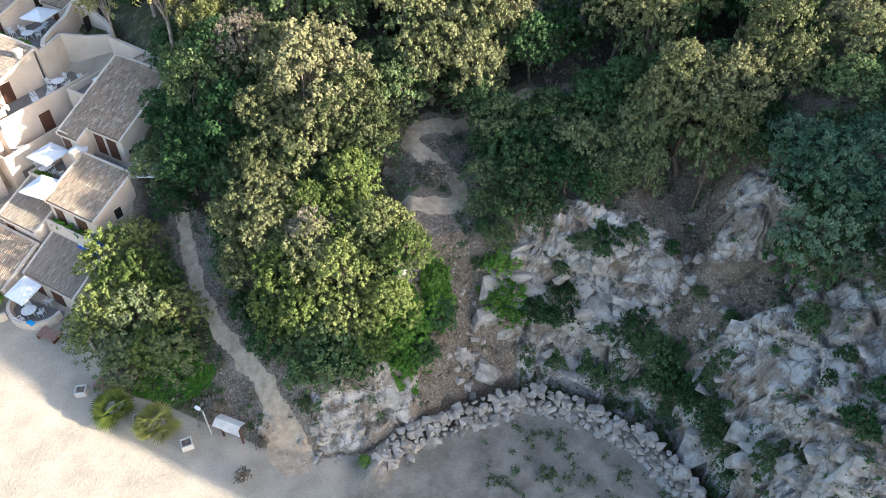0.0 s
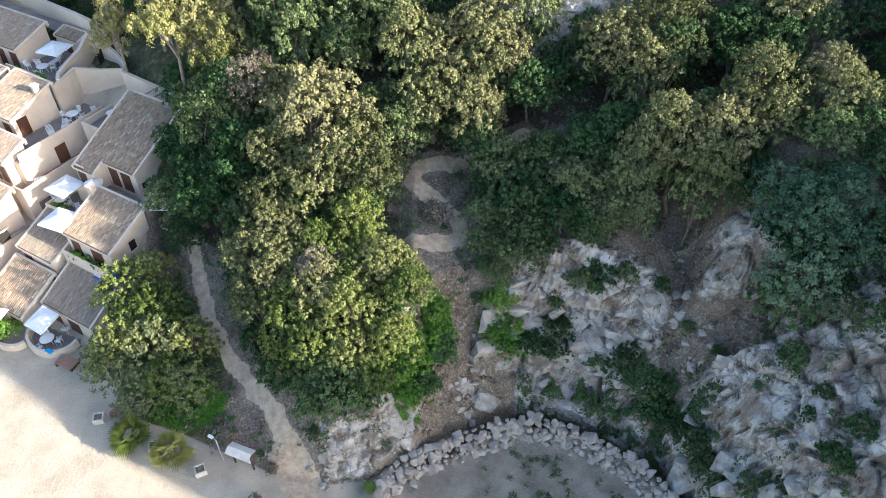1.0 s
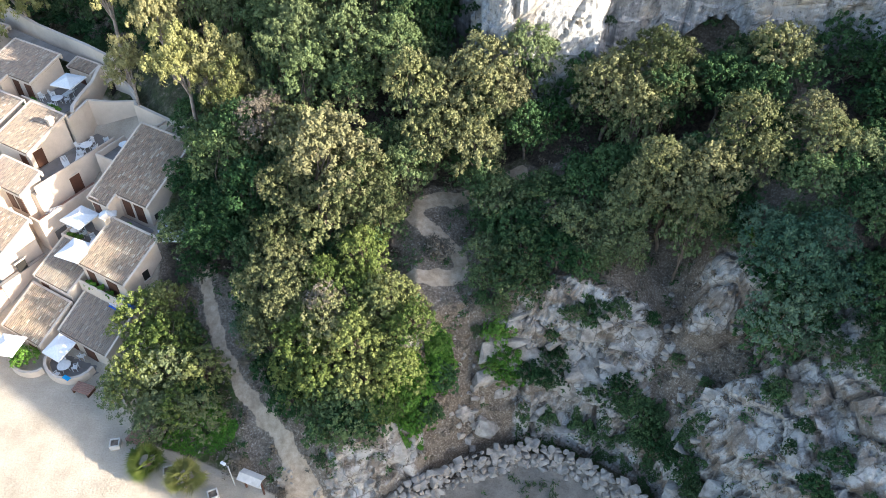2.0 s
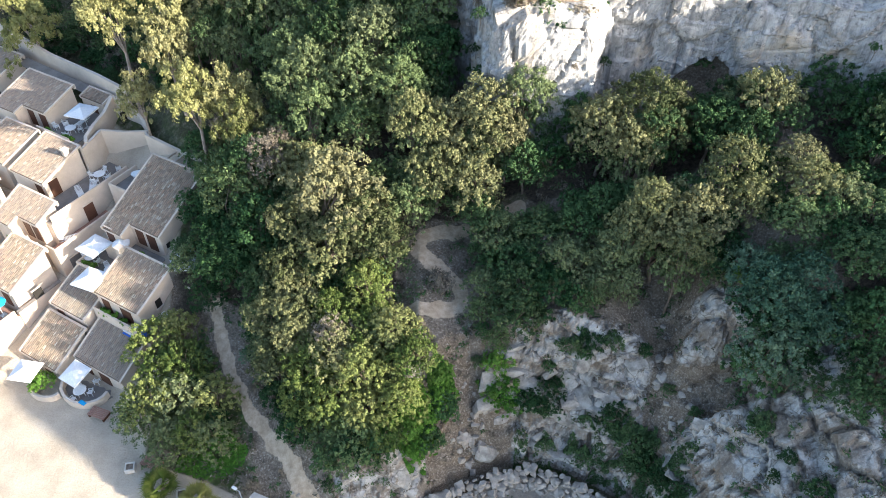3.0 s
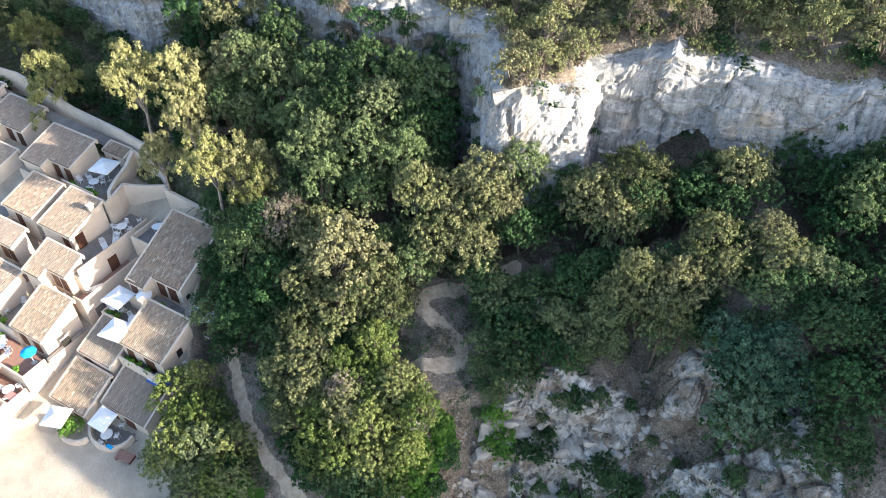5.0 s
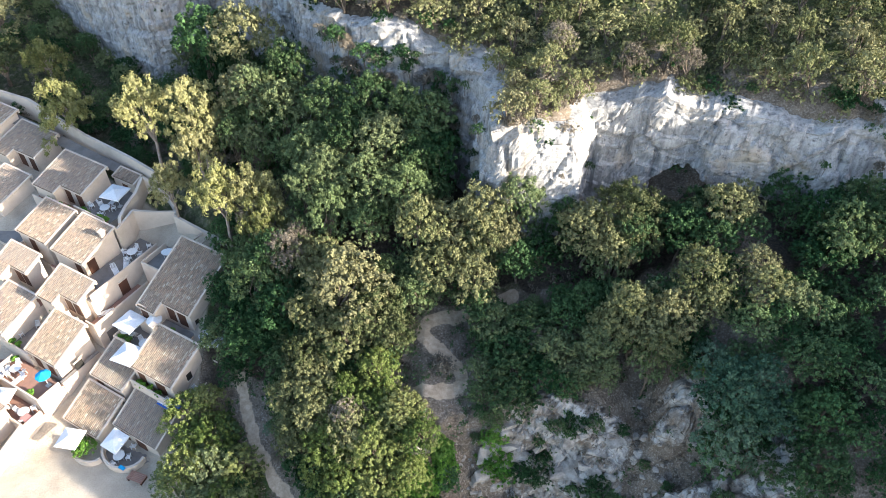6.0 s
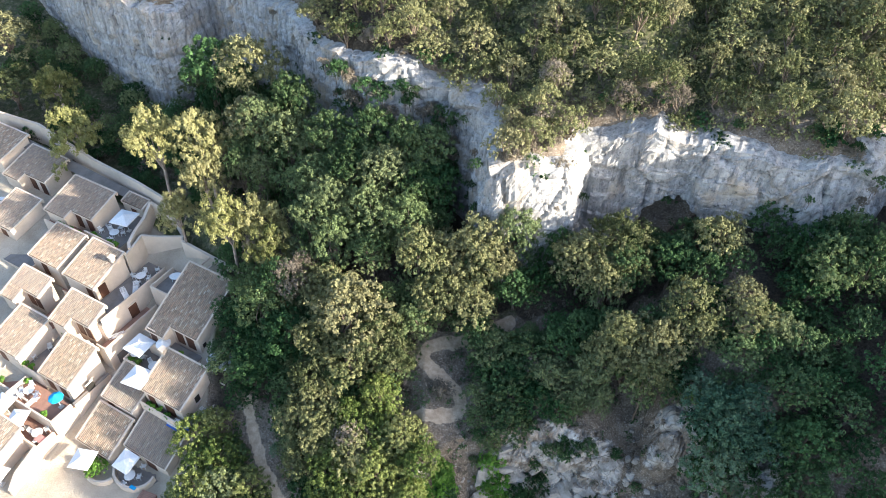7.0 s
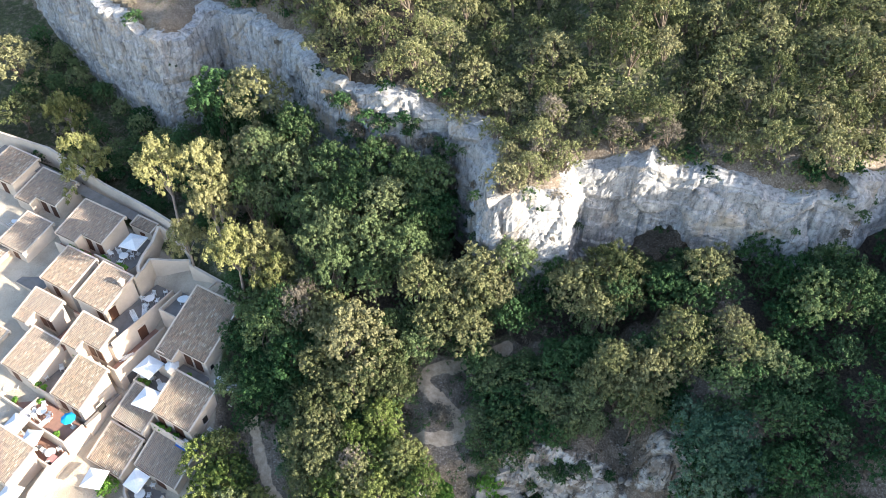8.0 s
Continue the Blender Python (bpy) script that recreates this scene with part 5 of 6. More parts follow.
def house(p, q, z, width, depth, slope, tall, label, step=None, doors=(), windows=(), chimney=None):
    """A house; (p, q, z) is the ridge's upper corner, tall the drop from there to its lowest wall foot.
    step: (width, depth) of the longer part of the roof; doors: (along, width, height over the floor at 'tall'); windows: (down, up, width, height) on the gable."""
    top = placed("house", p, q, z)
    low, g = -tall, 0.16
    bm = bmesh.new()
    prism(bm, [(g, -g), (g, -depth + g), (width - g, -depth + g), (width - g, -g)], low, [-0.1 - g * slope, -0.1 - (depth - g) * slope, -0.1 - (depth - g) * slope, -0.1 - g * slope])
    part("wall", bm, RENDER, top)
    if step:
        bm = bmesh.new()
        e = depth + step[1]
        prism(bm, [(g, -depth + g), (g, -e + g), (step[0] - g, -e + g), (step[0] - g, -depth + g)], low, [-0.1 - depth * slope, -0.1 - (e - g) * slope, -0.1 - (e - g) * slope, -0.1 - depth * slope])
        part("porch_wall", bm, RENDER, top)
    roof_piece(top, 0, width, 0, -depth, 0, slope)
    if step:
        roof_piece(top, 0, step[0], -depth - 0.002, -depth - step[1], -depth * slope - 0.003, slope)
    boxed("parapet", (-0.06, 0.0, -0.4), (width + 0.06, 0.22, 0.14), RENDER, top)
    floor = -depth * slope - 2.45
    for at, w, h in doors:
        y = -depth + g if not (step and at < step[0]) else -depth - step[1] + g
        d = boxed("door", (at, y - 0.07, floor), (at + w, y + 0.03, floor + h), DOOR, top, "dark brown wooden door")
        boxed("lintel", (at - 0.1, y - 0.09, floor + h), (at + w + 0.1, y + 0.02, floor + h + 0.12), RENDER, d)
    for down, up, w, h in windows:
        win = boxed("window", (width - g - 0.02, -down - w, -up), (width - g + 0.04, -down, -up + h), DARK, top, "small dark window")
        boxed("surround", (width - g - 0.01, -down - w - 0.12, -up - 0.14), (width - g + 0.07, -down + 0.12, -up - 0.01), CONCRETE, win)
    if chimney:
        cx, cy = chimney
        ch = boxed("chimney", (cx, cy - 0.3, -0.6), (cx + 0.55, cy + 0.3, 0.75 + cy * slope), RENDER, top, bevel=0.06)
        boxed("chimney_cap", (cx - 0.08, cy - 0.38, 0.76 + cy * slope), (cx + 0.63, cy + 0.38, 0.86 + cy * slope), RENDER, ch)
    return tagged(top, label, "house", "terraced houses")


house(0, 0.35, 13.4, 7.1, 7.1, 0.46, 7.5, "large cream house with a weathered tiled roof in shade", (2.9, 1.35), [(0.4, 1.0, 2.1), (3.3, 1.1, 2.1), (4.9, 1.2, 2.1)], [(1.3, 3.4, 0.95, 1.5), (2.9, 3.6, 0.5, 0.6), (6.0, 5.2, 0.5, 0.6)])
house(7.2, 3.7, 9.0, 1.7, 2.0, 0.30, 3.2, "small lean-to with red tiles beside the large house")
house(-16.2, -5.3, 13.9, 3.9, 1.5, 0.30, 2.3, "small tiled lean-to along the courtyard wall", None, [(1.4, 0.9, 1.8)])
house(3.9, 9.4, 8.95, 6.25, 4.9, 0.40, 4.8, "cream house with a brown tiled roof above a balcony", None, [(0.8, 1.0, 2.0), (3.4, 1.4, 2.0)], [(2.0, 3.2, 0.7, 1.0)], (-0.3, -0.6))
house(-1.3, 11.9, 6.25, 5.1, 4.4, 0.40, 4.6, "small cream house with a reddish brown tiled roof", None, [(0.6, 1.0, 1.9)])
house(-1.6, 16.6, 3.5, 5.5, 4.35, 0.45, 4.2, "low cream house with a sunlit ochre tiled roof", None, [(1.0, 1.1, 1.7), (3.2, 1.1, 1.7)])
house(4.5, 15.1, 4.2, 6.5, 3.9, 0.48, 4.4, "low cream house with a dark grey-brown tiled roof", None, [(0.7, 1.1, 1.9), (3.0, 1.4, 1.9)])
house(-23.9, -3.4, 15.05, 7.8, 4.5, 0.30, 6.5, "cream house with a broad stepped tiled roof in shade", (4.0, 1.3), [(4.3, 1.0, 2.1), (6.3, 1.1, 2.1)])
house(-35.9, -5.7, 14.5, 7.5, 4.3, 0.28, 6.5, "cream house with a broad stepped tiled roof in shade", (3.4, 1.3), [(3.8, 1.1, 2.1), (5.9, 1.0, 2.1)])
house(-32.2, 0.8, 12.4, 5.4, 5.47, 0.25, 5.0, "cream house with a grey-brown tiled roof in shade", None, [(2.8, 1.0, 2.0)])
house(-20.8, 3.05, 12.8, 5.5, 5.1, 0.29, 5.5, "cream house with a sunlit ochre tiled roof", None, [(2.0, 1.0, 2.0)])
house(-14.0, 3.05, 13.1, 5.6, 5.35, 0.31, 5.5, "cream house with a sunlit tiled roof and a chimney", None, [(3.8, 1.0, 2.0)], (), (4.8, -1.4))
house(-20.9, 9.2, 10.3, 5.4, 2.5, 0.38, 5.0, "cream house with a stepped sunlit tiled roof", (2.6, 1.7), [(2.9, 1.0, 2.0), (4.2, 0.9, 2.0)])
house(-11.6, 9.3, 10.75, 5.9, 2.8, 0.38, 5.4, "cream house with a stepped sunlit tiled roof", (2.9, 1.25), [(3.2, 1.0, 2.0), (4.6, 0.9, 2.0)])
house(-17.7, 13.0, 8.2, 5.3, 5.4, 0.28, 5.0, "cream house with a tiled roof half in shade", None, [(1.4, 1.0, 2.0)])
house(-9.2, 13.15, 8.0, 5.2, 5.05, 0.40, 5.5, "cream house with a sunlit tiled roof above a terrace", None, [(1.0, 1.0, 2.0), (3.2, 1.0, 2.0)])
house(-13.3, 23.9, 4.3, 7.6, 4.4, 0.30, 5.0, "low cream house with a sunlit ochre tiled roof", None, [(2.0, 1.0, 2.0)])
house(-36.8, 5.4, 10.3, 6.6, 5.2, 0.22, 5.0, "cream house with a brown tiled roof in shade", None, [(1.0, 1.0, 2.0)])
house(-43.5, -6.2, 15.4, 6.6, 5.2, 0.25, 6.5, "cream house with a broad tiled roof in shade", None, [(3.6, 1.0, 2.0)])
house(-26.8, 14.6, 6.6, 5.4, 5.2, 0.25, 5.0, "cream house with a sunlit tiled roof", None, [(2.0, 1.0, 2.0)])


def terrace(p0, p1, q0, q1, floor, deep, paving, sides, label, high=0.85):
    """A paved terrace on a rendered base with parapets on the sides named by the letters u (uphill), d (downhill), l and r."""
    top = placed("terrace", p0, q0, floor)
    w, d = p1 - p0, q1 - q0
    boxed("base", (0, -d, -deep), (w, 0, -0.06), RENDER, top)
    boxed("paving", (0.02, -d + 0.02, -0.058), (w - 0.02, -0.02, 0.0), paving, top)
    t = 0.2
    for side, a, b in (("u", (-0.003, -t, -0.3), (w + 0.003, 0.004, high)), ("d", (-0.003, -d - 0.004, -0.3), (w + 0.003, -d + t, high)), ("l", (-0.006, -d + t, -0.3), (t, -t, high)), ("r", (w - t, -d + t, -0.3), (w + 0.006, -t, high))):
        if side in sides:
            boxed("parapet", a, b, RENDER, top, bevel=0.05)
    return tagged(top, label, "terrace", kind="structure")


def garden_wall(line, low, high, thick=0.3, label="cream rendered garden wall", material=None):
    """A rendered wall along points of the village plan; high is one height or one for each point."""
    pts = [Vector(spot(p, q)) for p, q in line]
    highs = list(high) if hasattr(high, "__len__") else [high] * len(pts)
    bm = bmesh.new()
    left, right = [], []
    for i, v in enumerate(pts):
        a, b = pts[max(0, i - 1)], pts[min(len(pts) - 1, i + 1)]
        n = Vector((-(b - a).y, (b - a).x)).normalized() * thick / 2
        left.append(v + n), right.append(v - n)
    ring = []
    for l, r, h in zip(left, right, highs):
        ring.append([bm.verts.new((l.x, l.y, low)), bm.verts.new((l.x, l.y, h)), bm.verts.new((r.x, r.y, h)), bm.verts.new((r.x, r.y, low))])
    for a, b in zip(ring, ring[1:]):
        for k in range(4):
            bm.faces.new((a[k], a[(k + 1) % 4], b[(k + 1) % 4], b[k]))
    bm.faces.new(ring[0]), bm.faces.new(ring[-1][::-1])
    bmesh.ops.recalc_face_normals(bm, faces=bm.faces)
    return tagged(part("garden_wall", bm, material or RENDER), label, "wall", kind="structure")


terrace(-8.45, -5.0, 0.3, 11.0, 9.35, 5.5, GREY_PAVING, "r", "upper terrace with grey paving and cream walls")
terrace(-4.99, -3.4, 4.2, 12.6, 6.9, 4.6, TERRACOTTA, "rd", "narrow walkway paved in terracotta under a terrace wall")
terrace(-3.9, 0.0, 0.0, 4.1, 9.9, 5.5, GREY_PAVING, "ld", "small terrace beside the large house", 0.7)
terrace(-1.6, 4.4, 7.2, 12.0, 5.7, 4.0, GREY_PAVING, "dl", "shaded terrace with grey paving and parasols")
terrace(0.0, 7.2, 7.5, 9.3, 7.4, 5.0, GREY_PAVING, "d", "front terrace of the large house", 0.6)
terrace(7.25, 11.8, 4.6, 9.1, 6.1, 4.5, GREY_PAVING, "rd", "side terrace beside the large house", 0.7)
terrace(4.0, 11.6, 14.35, 15.05, 4.6, 3.6, GREY_PAVING, "dr", "long balcony with plants and chairs")
terrace(10.3, 11.9, 9.4, 14.34, 4.8, 4.0, GREY_PAVING, "r", "narrow side terrace with white chairs")
terrace(-11.6, -3.5, 18.62, 21.7, 3.5, 3.9, TERRACOTTA, "drl", "terracotta terrace with tables and parasol")
terrace(-13.0, -3.5, 21.72, 24.3, 1.9, 2.4, TERRACOTTA, "drl", "lower terracotta terrace with a curved wall")
terrace(-3.78, -3.3, 13.4, 18.6, 4.0, 4.0, GREY_PAVING, "", "plain cream base of a terrace wall")
terrace(-16.6, -11.2, -4.3, 2.4, 11.7, 4.0, GREY_PAVING, "ud", "courtyard with a parasol and white chairs", 1.1)
terrace(-24.0, -15.4, 1.5, 3.0, 11.3, 4.0, TERRACOTTA, "d", "front terrace with plants", 0.7)
terrace(-26.2, -20.6, 3.0, 9.0, 8.6, 4.0, GREY_PAVING, "r", "shaded court between houses")
terrace(-15.2, -8.0, 8.5, 8.78, 8.4, 4.0, TERRACOTTA, "", "narrow front terrace")
terrace(-15.2, -12.5, 8.8, 13.3, 6.6, 4.0, TERRACOTTA, "d", "small court between houses", 0.7)
terrace(-18.3, -8.8, 18.3, 21.0, 3.2, 3.6, TERRACOTTA, "d", "terrace with tables", 0.8)
terrace(-13.7, -8.85, 13.0, 18.3, 4.6, 3.6, GREY_PAVING, "d", "court with a hedge", 0.7)
terrace(-11.5, -5.8, 12.2, 13.1, 6.5, 3.0, TERRACOTTA, "r", "narrow terracotta court between houses", 0.7)
terrace(-37.5, -32.3, 0.4, 3.4, 9.9, 3.0, GREY_PAVING, "dl", "shaded court with a table", 0.8)
garden_wall([(-3.6, -2.1), (6.4, -1.8)], 9.5, [13.4, 12.9], 0.35, "cream wall behind the large house")
garden_wall([(-9.4, -0.6), (-7.0, -1.9), (-4.6, -3.1), (-3.7, -2.2)], 9.0, [12.9, 12.7, 12.9, 13.4], 0.3)
garden_wall([(-8.6, 2.9), (-8.9, 0.8), (-9.4, -0.6)], 9.0, [12.6, 12.9, 12.9], 0.3)
garden_wall([(-11.6, -4.8), (-10.9, -2.8), (-10.4, -0.6), (-9.6, 1.2), (-8.8, 1.9)], 10.0, [14.4, 13.6, 13.2, 13.0, 12.9], 0.4, "curved cream courtyard wall")
garden_wall([(-11.5, -4.9), (-9.7, -4.9), (-7.4, -4.7), (-5.2, -3.7)], 10.0, [14.4, 14.0, 13.2, 13.0], 0.3)
garden_wall([(-60, -6.4), (-46.4, -7.2), (-36.9, -8.3), (-24.3, -7.0), (-15.0, -6.3), (-9.6, -5.6)], 10.0, [17.4, 16.4, 16.2, 15.3, 15.4, 15.4], 0.35, "long pale retaining wall above the village")
garden_wall([(-3.45, 24.3), (-3.3, 27.5), (-2.9, 29.0)], -0.5, [3.2, 2.2, 1.2], 0.3)
arc = [(6.9 + 2.55 * math.cos(radians(a)), 20.3 + 2.0 * math.sin(radians(a))) for a in range(-15, 200, 18)]
garden_wall(arc, -0.5, 0.85, 0.28, "curved low cream patio wall")
arc = [(3.3 + 2.0 * math.cos(radians(a)), 22.2 + 1.3 * math.sin(radians(a))) for a in range(0, 215, 20)]
garden_wall(arc, -0.5, 0.7, 0.28, "curved low cream planter wall")
lane = tagged(part("lane", mesh_from("lane", [(*spot(p, q), z) for p, q, z in ((-46, -6.8, 14.5), (-12, -5.9, 13.4), (-12, -4.6, 13.2), (-46, -5.0, 14.3))], [(0, 3, 2, 1)]), GREY_PAVING), "grey paved lane behind the houses", "lane", kind="structure")
patio = tagged(part("patio", mesh_from("patio", [(*spot(p, q), 0.06) for p, q in ((3.6, 18.7), (10.2, 18.7), (9.2, 21.2), (6.9, 22.2), (4.6, 21.2))], [(0, 4, 3, 2, 1)]), GREY_PAVING), "grey patio paving in front of a low house", "patio", kind="structure")


def wall_door(p, q, z, wide, tall, material, name, label, frame_label=""):
    """A door or shutter in a wall that faces along the row."""
    top = placed(name, p, q, z)
    boxed("leaf", (-0.05, -wide, 0), (0.04, 0, tall), material, top)
    boxed("lintel", (-0.04, -wide - 0.12, tall), (0.08, 0.12, tall + 0.12), RENDER, top)
    return tagged(top, label, "door")


wall_door(-5.0, 5.9, 6.92, 1.25, 2.0, DOOR, "door", "half-open brown wooden door in a cream wall")
wall_door(-3.4, 8.4, 3.6, 3.2, 2.1, SHUTTER, "shutter", "wide grey roller shutter in a cream wall")
wall_door(-3.4, 15.5, 3.2, 1.0, 1.9, DARK, "door", "dark doorway in a tall cream wall")
wall_door(-8.45, 6.7, 9.4, 1.1, 2.0, DOOR, "door", "brown wooden door onto the upper terrace")
wall_door(-16.65, -0.2, 11.75, 1.0, 2.0, DOOR, "door", "brown wooden door onto the courtyard")
wall_door(-9.9, -4.7, 11.2, 0.7, 1.9, DARK, "door", "narrow dark garden door")


# ---- parasols, tables and chairs ----
def cone_canopy(sides, radius, rise, sag=0.05):
    bm = bmesh.new()
    rim, low = [], []
    for k in range(sides):
        a = 2 * math.pi * (k + 0.5) / sides
        rim.append(bm.verts.new((math.cos(a) * radius, math.sin(a) * radius, 0)))
        low.append(bm.verts.new((math.cos(a) * radius * 1.01, math.sin(a) * radius * 1.01, -0.14)))
    mids = []
    for k in range(sides):
        a = 2 * math.pi * (k + 0.5) / sides
        mids.append(bm.verts.new((math.cos(a) * radius * 0.5, math.sin(a) * radius * 0.5, rise * 0.5 - sag)))
    tip = bm.verts.new((0, 0, rise))
    for k in range(sides):
        j = (k + 1) % sides
        bm.faces.new((rim[k], rim[j], mids[j], mids[k])), bm.faces.new((mids[k], mids[j], tip)), bm.faces.new((low[k], low[j], rim[j], rim[k]))
    return bm


def rod(name, a, b, r, material, parent, sides=8):
    return part(name, mesh_from(name, *tube([a, (np.array(a) + np.array(b)) / 2, b], [r, r, r], sides), True), material, parent)


def parasol(p, q, z, radius, sides, label, material=None, height=2.3, turn=0.0, tilt=0.0):
    top = placed("parasol", p, q, z, turn)
    canopy = part("canopy", cone_canopy(sides, radius, 0.5), material or CANVAS, top)
    canopy.matrix_basis = pose(0, 0, height, tilt, 0, 0)
    rod("pole", (0, 0, 0), (0, 0, height + 0.45), 0.035, WHITE_PLASTIC, top)
    boxed("foot", (-0.28, -0.28, 0), (0.28, 0.28, 0.09), CONCRETE, top, bevel=0.02)
    for k in range(sides):
        a = 2 * math.pi * (k + 0.5) / sides
        rod("rib", (0, 0, 0.42), (math.cos(a) * radius * 0.96, math.sin(a) * radius * 0.96, -0.03), 0.012, STEEL, canopy, 4)
    return tagged(top, label, "parasol", "parasols on the terraces")


def chair_kind():
    top = new("plastic_chair")
    boxed("seat", (-0.24, -0.24, 0.40), (0.24, 0.24, 0.44), WHITE_PLASTIC, top, bevel=0.015)
    for k in range(6):
        bm = bmesh.new()
        a, b = ((-0.22 + k * 0.095, 0.21, 0.42), (-0.16 + k * 0.095, 0.24, 0.84)) if k < 5 else ((-0.24, 0.205, 0.82), (0.24, 0.245, 0.9))
        for v in box(bm, a, b):
            v.co.y += (v.co.z - 0.42) * 0.22
        part("back_slat" if k < 5 else "top_rail", bm, WHITE_PLASTIC, top)
    for x in (-0.22, 0.22):
        boxed("armrest", (x - 0.03, -0.22, 0.62), (x + 0.03, 0.28, 0.65), WHITE_PLASTIC, top)
        for y in (-0.21, 0.22):
            boxed("leg", (x - 0.025, y - 0.025, 0), (x + 0.025, y + 0.025, 0.63 if y < 0 else 0.42), WHITE_PLASTIC, top)
    return tagged(top, "white plastic garden chair with slatted back", "chair", "white garden chairs")


def table_kind():
    top = new("garden_table")
    bm = bmesh.new()
    bmesh.ops.create_cone(bm, cap_ends=True, segments=24, radius1=0.62, radius2=0.62, depth=0.05, matrix=Matrix.Translation((0, 0, 0.72)))
    part("tabletop", bm, WHITE_PLASTIC, top)
    for k in range(4):
        a = math.pi / 4 + k * math.pi / 2
        rod("leg", (math.cos(a) * 0.42, math.sin(a) * 0.42, 0), (math.cos(a) * 0.3, math.sin(a) * 0.3, 0.7), 0.03, WHITE_PLASTIC, top, 6)
    return tagged(top, "round white plastic garden table", "table", "white garden tables")


def lounger_kind():
    top = new("sun_lounger")
    for k in range(9):
        boxed("bed_slat", (-0.29, -0.95 + k * 0.14, 0.30), (0.29, -0.85 + k * 0.14, 0.33), WHITE_PLASTIC, top)
    for k in range(5):
        y = 0.32 + k * 0.12
        boxed("back_slat", (-0.29, y, 0.33 + k * 0.07), (0.29, y + 0.09, 0.36 + k * 0.07), WHITE_PLASTIC, top)
    for x in (-0.31, 0.31):
        boxed("rail", (x - 0.025, -0.98, 0.26), (x + 0.025, 0.9, 0.33), WHITE_PLASTIC, top)
        for y in (-0.8, 0.35):
            boxed("leg", (x - 0.03, y - 0.03, 0), (x + 0.03, y + 0.03, 0.27), WHITE_PLASTIC, top)
    return tagged(top, "white slatted sun lounger with raised back", "sun lounger", "sun loungers")


KINDS = {"chair": chair_kind(), "table": table_kind(), "lounger": lounger_kind()}
SEEN = set()


def furnish(kind, p, q, z, turn, label=""):
    m = pose(*spot(p, q), z, 0, 0, turn)
    ob = KINDS[kind]
    if kind in SEEN:
        ob = copy_thing(ob, m)
    else:
        SEEN.add(kind)
        ob.matrix_basis = m
    return tagged(ob, label)


def table_set(p, q, z, chairs=4, turn=0.0):
    furnish("table", p, q, z, turn)
    for k in range(chairs):
        a = radians(turn) + 2 * math.pi * k / chairs
        furnish("chair", p + 0.95 * math.cos(a), q - 0.95 * math.sin(a), z, math.degrees(a) + math.degrees(BEARING) - 90)


parasol(-0.2, 10.2, 5.7, 1.9, 4, "white square parasol on a shaded terrace")
parasol(2.9, 13.5, 5.0, 1.9, 4, "white square parasol beside a tiled roof", height=2.6, turn=8)
parasol(10.0, 7.2, 6.1, 1.75, 6, "white six-sided parasol beside the large house")
parasol(6.3, 20.4, 0.1, 1.6, 4, "white square parasol over a curved patio", tilt=12)
parasol(1.9, 22.6, 0.1, 1.7, 4, "white parasol beside a green bush", turn=20)
parasol(-12.6, -1.2, 11.7, 1.9, 4, "white square parasol in a courtyard", turn=12)
parasol(-4.9, 19.4, 3.5, 0.85, 8, "turquoise parasol on a terracotta terrace", CYAN_CANVAS, 1.9)
parasol(-10.8, 22.6, 1.9, 1.6, 4, "white square parasol on a terracotta terrace", turn=10)
parasol(-7.5, 23.0, 1.9, 1.4, 4, "white square parasol on the lower terrace", turn=25)
parasol(-5.2, 28.7, 0.0, 1.6, 4, "white square parasol on the sandy lane", turn=15, height=2.1)
parasol(2.6, 8.9, 7.4, 0.9, 8, "small pale parasol at the terrace edge", height=1.2)
table_set(-6.7, 3.0, 9.35, 4, 20)
furnish("lounger", -6.5, 6.0, 9.35, 35)
table_set(-13.3, 0.4, 11.7, 3, 45)
furnish("lounger", -13.9, -1.6, 11.7, -20)
furnish("chair", -15.0, -0.2, 11.7, 100)
furnish("chair", -15.4, 0.8, 11.7, 60)
table_set(-12.8, 8.0, 8.45, 2, 0)
table_set(6.9, 21.0, 0.06, 3, 30)
furnish("chair", 7.2, 19.3, 0.06, 180)
for k in range(4):
    furnish("chair", 11.1, 10.0 + k * 1.1, 4.8, 60)
furnish("chair", 9.3, 14.65, 4.6, 150)
table_set(-9.6, 19.9, 3.5, 3, 10)
furnish("lounger", -8.3, 20.7, 3.5, -30)
furnish("lounger", -10.6, 20.9, 3.5, -25)
table_set(-5.2, 22.9, 1.9, 3, 70)
table_set(-1.0, 10.6, 5.7, 2, 0)
table_set(2.3, 10.9, 5.7, 3, 40)
table_set(9.6, 7.9, 6.1, 3, 15)
furnish("chair", -6.0, 1.0, 9.35, 200)
furnish("lounger", -4.4, 10.2, 6.9, 120)
furnish("lounger", -6.1, 4.6, 9.35, 15)
furnish("chair", -8.0, 12.6, 6.5, 40)
furnish("chair", -6.7, 12.6, 6.5, 120)
table_set(-34.4, 1.8, 9.9, 3, 25)
table_set(-11.4, 21.0, 3.2, 2, 60)
table_set(-16.4, 19.6, 3.2, 3, 30)
furnish("chair", -12.6, 16.6, 4.6, 70)
furnish("chair", -12.0, 14.6, 4.6, 20)


